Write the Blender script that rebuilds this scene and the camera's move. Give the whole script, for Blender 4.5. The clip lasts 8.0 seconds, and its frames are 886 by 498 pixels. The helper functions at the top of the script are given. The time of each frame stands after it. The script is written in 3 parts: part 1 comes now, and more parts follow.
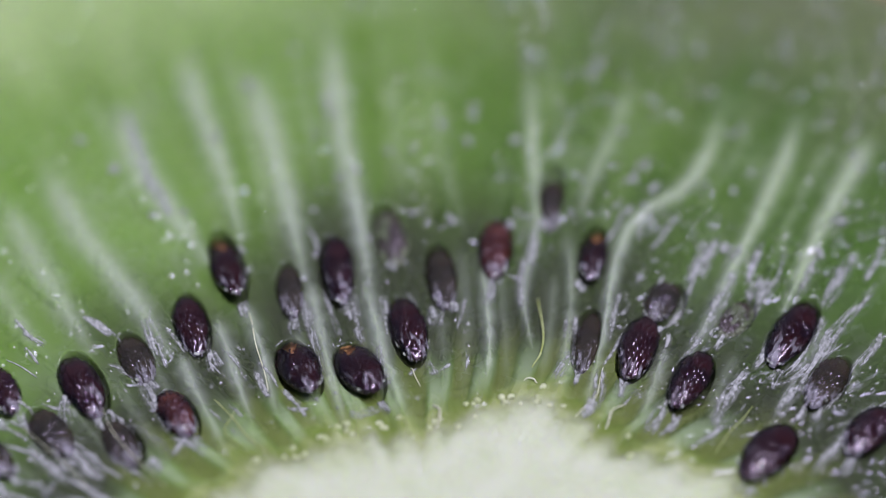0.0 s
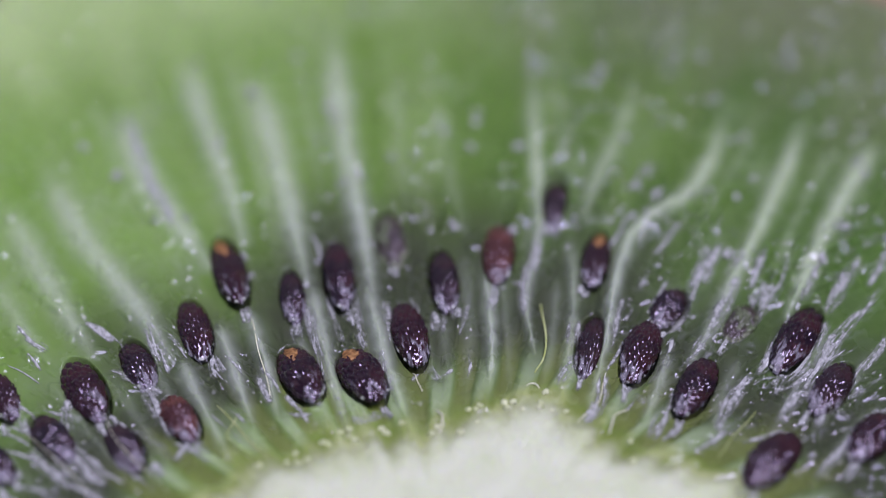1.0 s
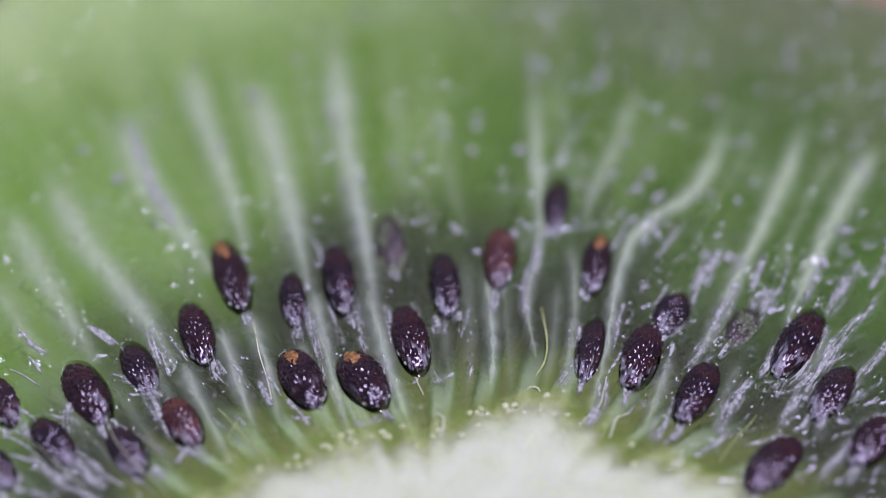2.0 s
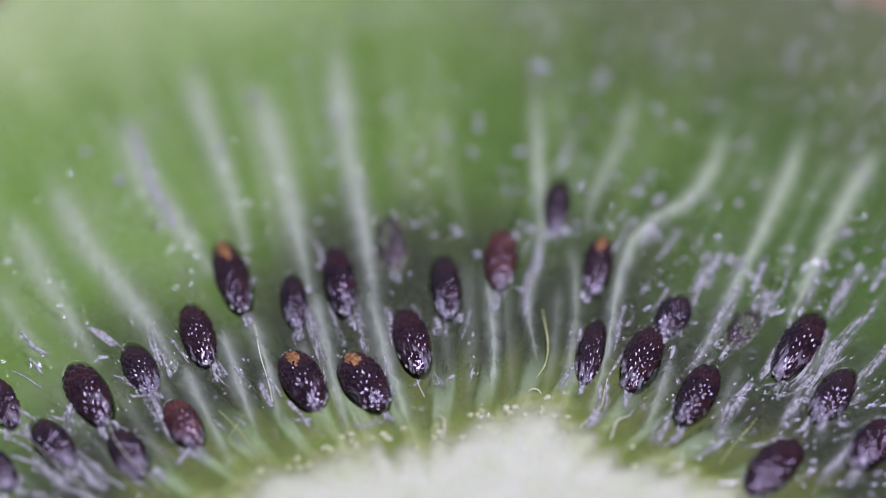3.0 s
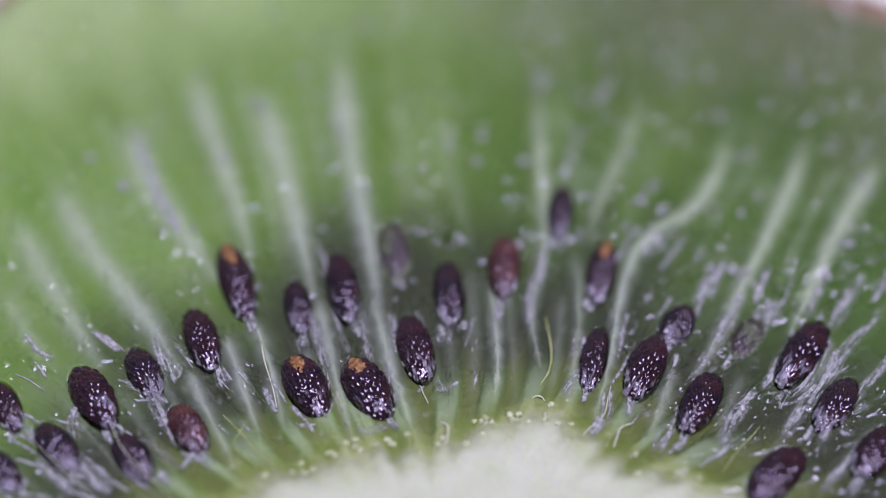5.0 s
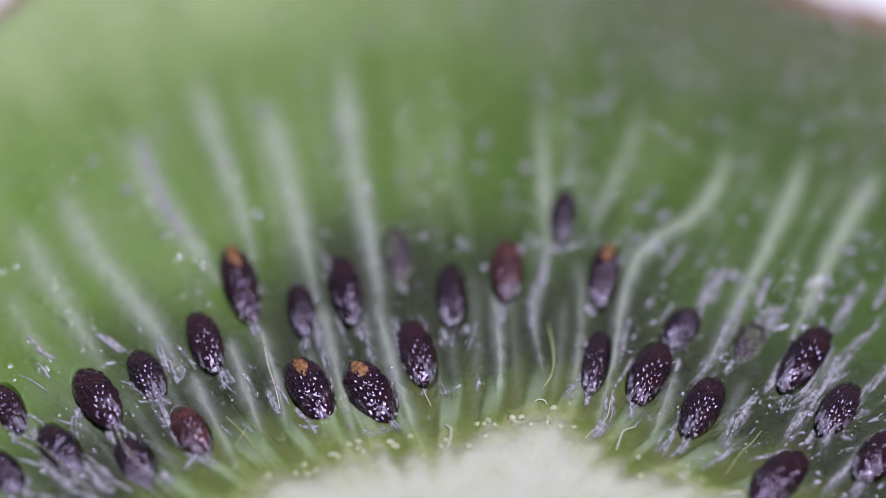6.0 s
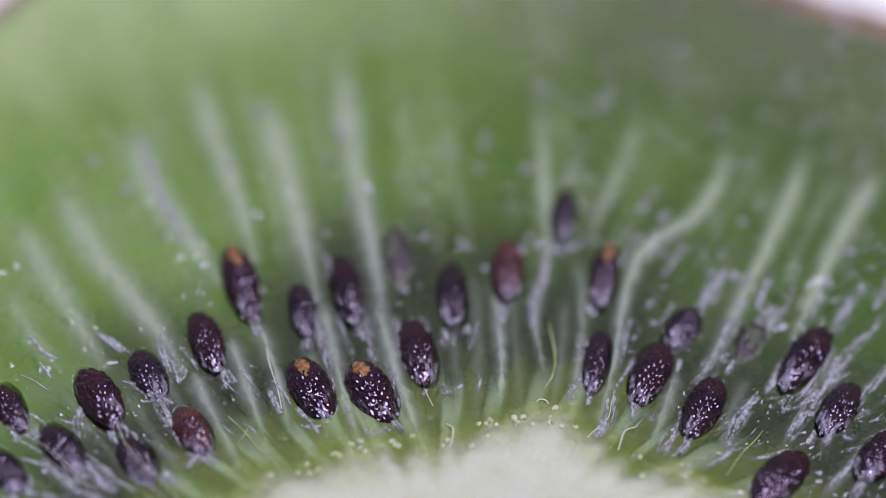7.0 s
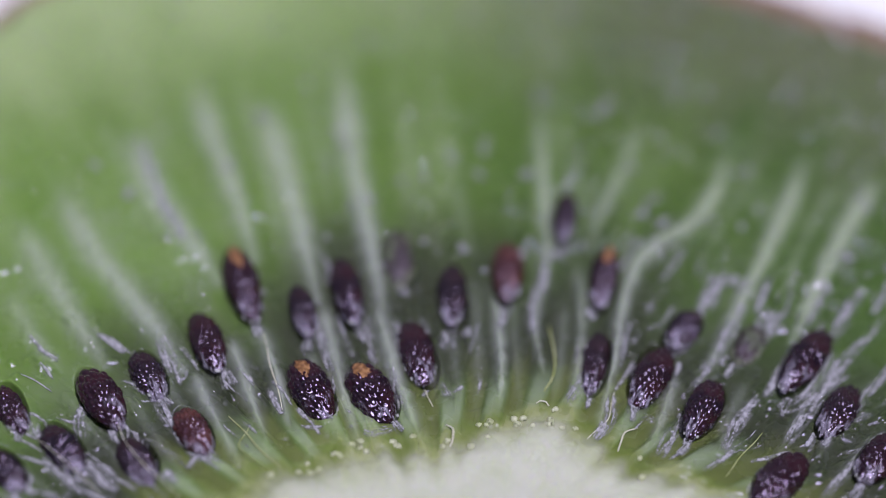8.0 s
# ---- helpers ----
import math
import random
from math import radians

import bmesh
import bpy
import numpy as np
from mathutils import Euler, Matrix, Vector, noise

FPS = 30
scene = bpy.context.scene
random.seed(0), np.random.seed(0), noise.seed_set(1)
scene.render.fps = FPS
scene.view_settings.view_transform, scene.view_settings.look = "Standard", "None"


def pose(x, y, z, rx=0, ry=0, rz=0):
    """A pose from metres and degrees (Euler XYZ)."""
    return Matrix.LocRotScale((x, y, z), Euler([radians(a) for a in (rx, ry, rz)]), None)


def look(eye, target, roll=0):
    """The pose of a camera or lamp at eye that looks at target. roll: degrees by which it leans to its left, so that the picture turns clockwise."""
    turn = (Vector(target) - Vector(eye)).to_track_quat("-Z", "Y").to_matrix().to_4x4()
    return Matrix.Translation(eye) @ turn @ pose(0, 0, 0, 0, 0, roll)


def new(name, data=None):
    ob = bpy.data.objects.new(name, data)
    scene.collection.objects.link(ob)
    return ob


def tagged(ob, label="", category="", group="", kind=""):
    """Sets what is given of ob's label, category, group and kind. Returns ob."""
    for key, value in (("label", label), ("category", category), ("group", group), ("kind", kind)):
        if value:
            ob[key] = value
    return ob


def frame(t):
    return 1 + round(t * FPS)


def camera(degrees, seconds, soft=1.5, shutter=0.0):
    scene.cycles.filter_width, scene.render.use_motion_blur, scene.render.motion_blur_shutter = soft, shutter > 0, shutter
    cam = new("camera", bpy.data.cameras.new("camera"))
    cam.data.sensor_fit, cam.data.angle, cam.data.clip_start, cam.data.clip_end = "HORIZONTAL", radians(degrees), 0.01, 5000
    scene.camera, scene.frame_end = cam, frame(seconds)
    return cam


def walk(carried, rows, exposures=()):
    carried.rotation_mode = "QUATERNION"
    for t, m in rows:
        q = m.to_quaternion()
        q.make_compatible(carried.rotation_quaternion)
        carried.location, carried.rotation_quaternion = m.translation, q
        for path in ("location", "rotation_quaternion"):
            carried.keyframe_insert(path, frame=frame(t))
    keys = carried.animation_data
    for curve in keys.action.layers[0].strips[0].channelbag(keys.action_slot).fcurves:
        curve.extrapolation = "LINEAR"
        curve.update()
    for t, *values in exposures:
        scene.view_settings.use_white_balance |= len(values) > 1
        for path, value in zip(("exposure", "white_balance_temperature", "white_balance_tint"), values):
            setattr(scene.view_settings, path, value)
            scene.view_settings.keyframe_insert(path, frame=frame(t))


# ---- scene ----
MM = 0.001
TOP = 20.0            # height of the cut face over the table, mm
CX, CY = -0.4, -12.3  # middle of the fruit, mm

# ---- camera ----
cam = camera(14.0, 8.0, soft=0.9)
EYE, AIM = (0.0, -0.060799, 0.106830), (0.0, 0.0, 0.020)
cam.data.dof.use_dof = True
cam.data.dof.focus_distance = 0.1037
cam.data.dof.aperture_fstop = 14.0
walk(cam, [(0.0, look(EYE, AIM)), (8.0, look(EYE, AIM))], exposures=((0.0, -0.05, 6500, 8), (0.5, -0.05, 6400, 12), (1.5, -0.05, 6250, 17), (4.5, -0.13, 6200, 21), (6.0, -0.19, 6300, 18), (8.0, -0.28, 6300, 18)))

# ---- light ----
world = bpy.data.worlds.new("world")
scene.world = world
world.use_nodes = True
wn = world.node_tree.nodes
sky = wn.new("ShaderNodeTexSky")
sky.sky_type, sky.sun_disc, sky.sun_elevation, sky.sun_rotation = "NISHITA", False, radians(50), radians(-20)
world.node_tree.links.new(sky.outputs[0], wn["Background"].inputs[0])
wn["Background"].inputs[1].default_value = 0.034

window_light = new("window_light", bpy.data.lights.new("window_light", "AREA"))
window_light.data.shape = "RECTANGLE"
window_light.data.size, window_light.data.size_y = 0.36, 0.34
window_light.data.energy = 9.6
window_light.data.color = (0.93, 0.91, 1.0)
window_light.matrix_world = look((0.14, -0.16, 0.80), (0, 0, 0.02))


# ---- materials ----
def material(name):
    m = bpy.data.materials.new(name)
    m.use_nodes = True
    return m, m.node_tree.nodes, m.node_tree.links, m.node_tree.nodes["Principled BSDF"]


def mixed(nodes, links, fac, a, b, mode="MIX"):
    """A colour mix; fac, a and b are sockets or values."""
    n = nodes.new("ShaderNodeMix")
    n.data_type, n.blend_type = "RGBA", mode
    for socket, value in ((n.inputs[0], fac), (n.inputs[6], a), (n.inputs[7], b)):
        if isinstance(value, bpy.types.NodeSocket):
            links.new(value, socket)
        elif isinstance(value, (int, float)):
            socket.default_value = value
        else:
            socket.default_value = (*value, 1)
    return n.outputs[2]


def noise_of(nodes, links, scale, detail=4, rough=0.55, vector=None):
    n = nodes.new("ShaderNodeTexNoise")
    n.inputs["Scale"].default_value = scale
    n.inputs["Detail"].default_value = detail
    n.inputs["Roughness"].default_value = rough
    c = nodes.new("ShaderNodeTexCoord")
    links.new(vector or c.outputs["Object"], n.inputs["Vector"])
    return n.outputs["Fac"]


def ranged(nodes, links, value, lo, hi, a=0.0, b=1.0):
    n = nodes.new("ShaderNodeMapRange")
    n.interpolation_type = "SMOOTHSTEP"
    links.new(value, n.inputs[0])
    for i, v in enumerate((lo, hi, a, b)):
        n.inputs[i + 1].default_value = v
    return n.outputs[0]


def bumped(nodes, links, bsdf, height, distance, strength=1.0, normal=None):
    n = nodes.new("ShaderNodeBump")
    n.inputs["Strength"].default_value, n.inputs["Distance"].default_value = strength, distance
    links.new(height, n.inputs["Height"])
    if normal:
        links.new(normal, n.inputs["Normal"])
    links.new(n.outputs[0], bsdf.inputs["Normal"])
    return n.outputs[0]


def flesh_material():
    m, n, l, b = material("kiwi flesh")

    def attr(name):
        a = n.new("ShaderNodeAttribute")
        a.attribute_name = name
        return a.outputs["Fac"]
    ray, heart, locule, rim, grain, side, wet, pocket = (attr(k) for k in ("ray", "heart", "locule", "rim", "grain", "side", "wet", "pocket"))
    big, mid, fine = noise_of(n, l, 160, 2), noise_of(n, l, 900, 3), noise_of(n, l, 5000, 3)
    # right half darker: partly the flesh's own tone, partly shade put into the colour
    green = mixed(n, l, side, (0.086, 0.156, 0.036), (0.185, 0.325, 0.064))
    green = mixed(n, l, ranged(n, l, big, 0.35, 0.65, 0, 0.5), green, (0.13, 0.22, 0.042))
    green = mixed(n, l, ranged(n, l, grain, 0.4, 0.9, 0, 0.5), green, (0.27, 0.38, 0.15))
    mottle = noise_of(n, l, 520, 3)
    green = mixed(n, l, ranged(n, l, mottle, 0.5, 0.72, 0, 0.38), green, (0.26, 0.34, 0.20))
    # greyer outer flesh on the right paints the sheen on the far rim
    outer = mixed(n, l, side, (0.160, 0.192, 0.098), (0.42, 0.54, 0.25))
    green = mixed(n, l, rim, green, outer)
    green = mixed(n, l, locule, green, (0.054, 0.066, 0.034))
    green = mixed(n, l, ranged(n, l, pocket, 0, 1, 0, 0.8), green, (0.150, 0.172, 0.052))
    pale = mixed(n, l, locule, (0.43, 0.50, 0.37), (0.42, 0.46, 0.41))
    green = mixed(n, l, ranged(n, l, ray, 0, 1, 0, 0.92), green, pale)
    cream = mixed(n, l, ranged(n, l, mid, 0.35, 0.7), (0.70, 0.72, 0.60), (0.62, 0.66, 0.49))
    fringe = mixed(n, l, ranged(n, l, mid, 0.4, 0.65), (0.20, 0.25, 0.055), (0.36, 0.40, 0.16))
    polar = n.new("ShaderNodeAttribute")
    polar.attribute_name = "polar"
    streak = noise_of(n, l, 3.2, 4, 0.6, vector=polar.outputs["Vector"])
    green = mixed(n, l, ranged(n, l, streak, 0.6, 0.8, 0, 0.15), green, (0.42, 0.48, 0.32))
    col = mixed(n, l, ranged(n, l, heart, 0.0, 0.5), green, fringe)
    col = mixed(n, l, ranged(n, l, heart, 0.32, 1.0), col, cream)
    col = mixed(n, l, 1.0, col, (0.82, 0.82, 0.82), "MULTIPLY")
    l.new(col, b.inputs["Base Color"])
    gloss = n.new("ShaderNodeMix")
    l.new(wet, gloss.inputs[0])
    l.new(ranged(n, l, mid, 0.35, 0.65, 0.14, 0.34), gloss.inputs[2])
    gloss.inputs[3].default_value = 0.06
    l.new(gloss.outputs[0], b.inputs["Roughness"])
    b.inputs["Specular Tint"].default_value = (0.74, 0.68, 1.0, 1)
    b.inputs["IOR"].default_value = 1.5
    b.inputs["Subsurface Weight"].default_value = 0.6
    b.inputs["Subsurface Radius"].default_value = (0.8, 1.0, 0.5)
    b.inputs["Subsurface Scale"].default_value = 0.0005
    first = bumped(n, l, b, mid, 0.00006, 0.5)
    bumped(n, l, b, fine, 0.000022, 0.7, first)
    return m


def seed_material(name, dark, warm, rough):
    m, n, l, b = material(name)
    f, g = noise_of(n, l, 1500, 4), noise_of(n, l, 9000, 3)
    info = n.new("ShaderNodeObjectInfo")
    col = mixed(n, l, ranged(n, l, f, 0.4, 0.7), dark, warm)
    col = mixed(n, l, ranged(n, l, info.outputs["Random"], 0, 1, 0, 0.35), col, warm)
    l.new(col, b.inputs["Base Color"])
    l.new(ranged(n, l, g, 0.3, 0.7, rough, rough + 0.08), b.inputs["Roughness"])
    b.inputs["IOR"].default_value = 1.65
    b.inputs["Coat Weight"].default_value = 0.5
    b.inputs["Coat Roughness"].default_value = 0.10
    b.inputs["Specular Tint"].default_value = (0.74, 0.60, 1.0, 1)
    first = bumped(n, l, b, f, 0.00006, 0.5)
    bumped(n, l, b, g, 0.00001, 0.4, first)
    return m


def plain_material(name, a, c, scale, rough, sss=0.0, bump=0.00002, alpha=1.0):
    m, n, l, b = material(name)
    f = noise_of(n, l, scale, 5)
    l.new(mixed(n, l, ranged(n, l, f, 0.35, 0.65), a, c), b.inputs["Base Color"])
    l.new(ranged(n, l, f, 0.3, 0.7, rough, rough + 0.2), b.inputs["Roughness"])
    b.inputs["Subsurface Weight"].default_value = sss
    b.inputs["Subsurface Scale"].default_value = 0.0003
    b.inputs["Alpha"].default_value = alpha
    b.inputs["Specular Tint"].default_value = (0.76, 0.70, 1.0, 1)
    bumped(n, l, b, f, bump, 0.6)
    return m


def membrane_material():
    """Wet, crumbly dried membrane that glitters."""
    m, n, l, b = material("dried pale membrane")
    f, g, h = noise_of(n, l, 2500, 4), noise_of(n, l, 8000, 4), noise_of(n, l, 26000, 2)
    col = mixed(n, l, ranged(n, l, g, 0.35, 0.65), (0.30, 0.30, 0.32), (0.60, 0.59, 0.66))
    l.new(col, b.inputs["Base Color"])
    l.new(ranged(n, l, f, 0.3, 0.7, 0.08, 0.22), b.inputs["Roughness"])
    b.inputs["IOR"].default_value = 1.6
    b.inputs["Specular Tint"].default_value = (0.84, 0.80, 1.0, 1)
    first = bumped(n, l, b, f, 0.00008, 0.6)
    first = bumped(n, l, b, g, 0.00007, 0.9, first)
    bumped(n, l, b, h, 0.00003, 0.9, first)
    return m


FLESH = flesh_material()
DARK = seed_material("black seed coat", (0.010, 0.0035, 0.006), (0.031, 0.009, 0.010), 0.15)
DULL = seed_material("veiled seed coat", (0.010, 0.006, 0.009), (0.028, 0.012, 0.013), 0.13)
VEILED = seed_material("sunken seed coat", (0.030, 0.022, 0.024), (0.050, 0.034, 0.032), 0.3)
RUSTY = seed_material("red brown seed coat", (0.040, 0.012, 0.010), (0.090, 0.030, 0.020), 0.25)
HILUM = plain_material("orange brown hilum", (0.15, 0.065, 0.022), (0.36, 0.185, 0.075), 7000, 0.5, bump=0.00008)
SKIN = plain_material("brown fuzzy skin", (0.20, 0.115, 0.08), (0.36, 0.235, 0.175), 1500, 0.75, bump=0.0002)
CURL = plain_material("pale torn skin", (0.50, 0.42, 0.44), (0.68, 0.60, 0.64), 2500, 0.3)
HAIR = plain_material("skin hair", (0.42, 0.32, 0.25), (0.62, 0.54, 0.47), 3000, 0.6)
FIBRE = plain_material("cream fibre", (0.68, 0.67, 0.56), (0.56, 0.55, 0.40), 3000, 0.25, 0.0)
MEMBRANE = membrane_material()
# pale violet stands for membrane and for the wet highlight on the seeds
SHRED_SHEEN = plain_material("violet grey shreds and sheen", (0.34, 0.31, 0.40), (0.54, 0.50, 0.64), 6000, 0.06, bump=0.00005)
VEIL = plain_material("thin film of flesh", (0.12, 0.15, 0.085), (0.19, 0.20, 0.15), 900, 0.16, bump=0.00003)
JUICE = plain_material("pale juice rim", (0.46, 0.49, 0.44), (0.66, 0.66, 0.68), 3000, 0.06, bump=0.00003)


def see_through(mat, name, most):
    """Lets what lies below show where the sheet is thin."""
    n, l = mat.node_tree.nodes, mat.node_tree.links
    a = n.new("ShaderNodeAttribute")
    a.attribute_name = name
    l.new(ranged(n, l, a.outputs["Fac"], 0, 1, 0, most), n["Principled BSDF"].inputs["Alpha"])


see_through(MEMBRANE, "cover", 0.8)
see_through(SHRED_SHEEN, "cover", 0.42)
see_through(VEIL, "cover", 0.8)
see_through(JUICE, "cover", 0.5)


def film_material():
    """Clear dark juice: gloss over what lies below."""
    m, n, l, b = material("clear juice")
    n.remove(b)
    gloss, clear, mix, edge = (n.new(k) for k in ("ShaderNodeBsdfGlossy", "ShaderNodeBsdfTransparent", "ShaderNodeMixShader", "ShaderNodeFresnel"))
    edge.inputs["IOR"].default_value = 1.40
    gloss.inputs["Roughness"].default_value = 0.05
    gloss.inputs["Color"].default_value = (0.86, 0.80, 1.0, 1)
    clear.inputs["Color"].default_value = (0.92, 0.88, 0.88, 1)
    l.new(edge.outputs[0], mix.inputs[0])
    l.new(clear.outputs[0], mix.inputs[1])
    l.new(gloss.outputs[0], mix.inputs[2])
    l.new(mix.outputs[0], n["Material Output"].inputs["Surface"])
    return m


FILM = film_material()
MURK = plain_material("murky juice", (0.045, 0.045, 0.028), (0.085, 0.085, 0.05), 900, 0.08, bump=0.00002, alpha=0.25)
TABLE = plain_material("white table", (0.90, 0.90, 0.91), (0.93, 0.93, 0.935), 60, 0.5, bump=0.00005)


# ---- tools ----
def part(name, mesh, mat, parent, label=""):
    """Links a mesh as one part under its thing or part."""
    if isinstance(mesh, bmesh.types.BMesh):
        data = bpy.data.meshes.new(name)
        mesh.to_mesh(data)
        mesh.free()
        mesh = data
    if mat:
        mesh.materials.append(mat)
    ob = new(name, mesh)
    ob.parent = parent
    return tagged(ob, label)


def grid_mesh(name, verts, faces):
    me = bpy.data.meshes.new(name)
    me.from_pydata(verts, [], faces)
    me.polygons.foreach_set("use_smooth", np.ones(len(me.polygons), dtype=bool))
    me.update()
    return me


def lattice(seed):
    return np.random.default_rng(seed).random((256, 256))


def field(u, v, seed=0):
    """Smooth noise from 0 to 1 over two coordinates."""
    g = lattice(seed)
    iu, iv = np.floor(u).astype(int), np.floor(v).astype(int)
    fu, fv = u - iu, v - iv
    fu, fv = fu * fu * (3 - 2 * fu), fv * fv * (3 - 2 * fv)
    a, b = g[iu % 256, iv % 256], g[(iu + 1) % 256, iv % 256]
    c, d = g[iu % 256, (iv + 1) % 256], g[(iu + 1) % 256, (iv + 1) % 256]
    return (a * (1 - fu) + b * fu) * (1 - fv) + (c * (1 - fu) + d * fu) * fv


def smooth(a, b, x):
    t = np.clip((x - a) / (b - a), 0, 1)
    return t * t * (3 - 2 * t)


def curve_through(points, n):
    """n points of a smooth line through the given ones."""
    p = np.array(points, float)
    q = np.vstack([2 * p[0] - p[1], p, 2 * p[-1] - p[-2]])
    out = []
    for t in np.linspace(0, len(p) - 1 - 1e-9, n):
        i, f = int(t), t - int(t)
        a, b, c, d = q[i:i + 4]
        out.append(0.5 * (2 * b + (c - a) * f + (2 * a - 5 * b + 4 * c - d) * f ** 2 + (3 * b - a - 3 * c + d) * f ** 3))
    return np.array(out)


def tube(points, radii, sides=6):
    """Rings round a line of points, closed at both ends: vertices and faces."""
    p = np.array(points, float)
    t = np.gradient(p, axis=0)
    t /= np.linalg.norm(t, axis=1)[:, None] + 1e-12
    up = np.array([0.0, 0.0, 1.0])
    s = np.cross(t, up)
    s /= np.linalg.norm(s, axis=1)[:, None] + 1e-9
    w = np.cross(s, t)
    verts, faces = [], []
    for i in range(len(p)):
        for k in range(sides):
            a = 2 * math.pi * k / sides
            verts.append(tuple(p[i] + radii[i] * (math.cos(a) * s[i] + math.sin(a) * w[i])))
    for i in range(len(p) - 1):
        for k in range(sides):
            j = (k + 1) % sides
            faces.append((i * sides + k, i * sides + j, (i + 1) * sides + j, (i + 1) * sides + k))
    faces.append(tuple(range(sides))[::-1])
    faces.append(tuple((len(p) - 1) * sides + k for k in range(sides)))
    return verts, faces


# ---- table ----
def build_table():
    bm = bmesh.new()
    bmesh.ops.create_cube(bm, size=1, matrix=Matrix.Translation((0, 0.3, -0.015)) @ Matrix.Diagonal((1.6, 1.6, 0.03, 1)))
    bmesh.ops.bevel(bm, geom=bm.edges[:], offset=0.004, segments=3, affect="EDGES")
    me = bpy.data.meshes.new("table")
    bm.to_mesh(me)
    bm.free()
    me.materials.append(TABLE)
    return tagged(new("table", me), "plain white table top under the fruit", "table", kind="structure")


table = build_table()

# ---- the halved kiwi ----
kiwi = tagged(new("kiwi"), "halved green kiwi fruit, cut face up, wet and slowly drying", "fruit")
RAYS, SEEDS, JUICES = [], [], []


def ray(width, strength, *points):
    RAYS.append((width, strength, curve_through(points, 8 * len(points))))


# pale rays that run from the heart to the rim
ray(0.62, 0.9, (-9.96, 5.85), (-9.05, 3.02), (-7.95, 1.12), (-6.97, -0.33))
ray(0.55, 0.9, (-8.15, 7.69), (-7.25, 4.80), (-6.59, 2.85), (-5.97, 0.52))
ray(0.55, 0.95, (-5.96, 7.06), (-5.18, 3.96), (-4.61, 1.60), (-4.05, -0.90))
ray(0.5, 0.95, (-3.57, 9.16), (-3.24, 5.54), (-2.87, 3.14), (-2.50, 1.01), (-2.06, -1.69))
ray(0.6, 0.85, (-12.23, 3.82), (-10.96, 1.06), (-9.87, -0.59), (-8.80, -2.11), (-7.94, -3.61))
ray(0.6, 0.7, (-13.31, 2.29), (-12.05, -0.22), (-10.93, -2.25), (-10.20, -3.45))
ray(0.5, 0.5, (-13.34, -0.66), (-12.21, -2.68), (-11.49, -3.68))
ray(0.45, 0.35, (-0.23, 6.05), (0.02, 3.41), (0.52, 1.06))
ray(0.27, 0.85, (2.65, 7.91), (2.67, 4.34), (2.77, 1.74), (2.64, 0.26), (2.33, -1.61), (2.58, -3.43))
ray(0.35, 0.6, (5.83, 6.62), (5.16, 4.39), (4.37, 2.42), (4.05, 1.13))
ray(0.3, 0.95, (8.43, 5.78), (8.05, 3.79), (7.12, 2.15), (5.82, 1.16), (5.14, -0.11), (4.86, -1.56), (4.60, -3.19), (4.13, -5.29))
ray(0.33, 0.85, (10.98, 5.61), (10.25, 3.39), (9.36, 1.23), (8.60, -0.46), (7.67, -2.53), (7.13, -3.65))
ray(0.36, 0.95, (13.10, 4.32), (12.17, 2.78), (11.19, 0.84), (10.40, -1.05), (9.92, -2.09))
ray(0.26, 0.8, (1.07, 0.23), (1.31, -2.44), (1.33, -3.65), (1.18, -5.34))
ray(0.3, 0.75, (-5.77, -1.75), (-5.31, -3.37), (-4.72, -5.73))
ray(0.32, 0.7, (-4.06, -0.49), (-3.61, -2.53), (-3.20, -4.53), (-2.65, -6.48))
ray(0.34, 0.8, (-2.49, -0.04), (-1.88, -3.11), (-1.37, -4.89), (-0.85, -6.45))
ray(0.26, 0.3, (-0.16, -1.65), (0.09, -4.27), (0.21, -5.65))
ray(0.32, 0.75, (-6.66, -2.18), (-6.10, -3.98), (-5.39, -6.14))
ray(0.32, 0.7, (-7.76, -3.41), (-6.95, -5.18), (-6.17, -6.92))
ray(0.3, 0.33, (-8.73, -3.43), (-7.68, -5.20), (-6.72, -7.12))
ray(0.32, 0.30, (-9.85, -3.85), (-8.44, -6.19), (-7.40, -7.90))
ray(0.3, 0.30, (-11.45, -4.27), (-10.21, -6.02), (-8.84, -7.73))
ray(0.3, 0.25, (-13.06, -4.50), (-11.66, -6.05), (-10.27, -7.76))
ray(0.26, 0.25, (-12.90, -6.65), (-11.87, -7.59), (-11.20, -8.19))
ray(0.26, 0.55, (3.60, 1.33), (3.73, -1.58), (3.43, -4.02), (3.17, -5.01))
ray(0.28, 0.6, (6.49, -3.16), (6.02, -4.77), (5.56, -6.15))
ray(0.28, 0.33, (8.62, -3.33), (7.88, -4.93), (7.40, -6.51))
ray(0.28, 0.33, (11.32, -2.27), (10.20, -4.30), (9.28, -6.09))
ray(0.26, 0.33, (12.55, -3.06), (11.31, -4.87), (10.40, -6.26))
ray(0.28, 0.28, (12.40, -5.05), (11.19, -6.64), (10.30, -7.84))
ray(0.34, 0.3, (1.57, 0.24), (1.77, -2.43), (1.87, -5.23))
ray(0.4, 0.3, (0.52, 0.64), (0.68, -2.45), (0.57, -5.35))
ray(0.3, 0.35, (3.31, -0.35), (3.08, -2.82), (2.76, -4.82))
ray(0.3, 0.25, (-0.73, -1.66), (-0.43, -4.08), (-0.21, -5.66))
ray(0.3, 0.5, (-4.27, -2.54), (-3.98, -4.34), (-3.71, -5.72))
ray(0.34, 0.3, (3.40, 6.57), (3.45, 4.35), (3.33, 3.04))
ray(0.4, 0.3, (-1.54, 7.15), (-1.35, 4.26), (-1.16, 1.67))
ray(0.4, 0.35, (-7.05, 8.63), (-6.07, 5.04), (-5.48, 2.66), (-5.09, 0.54))
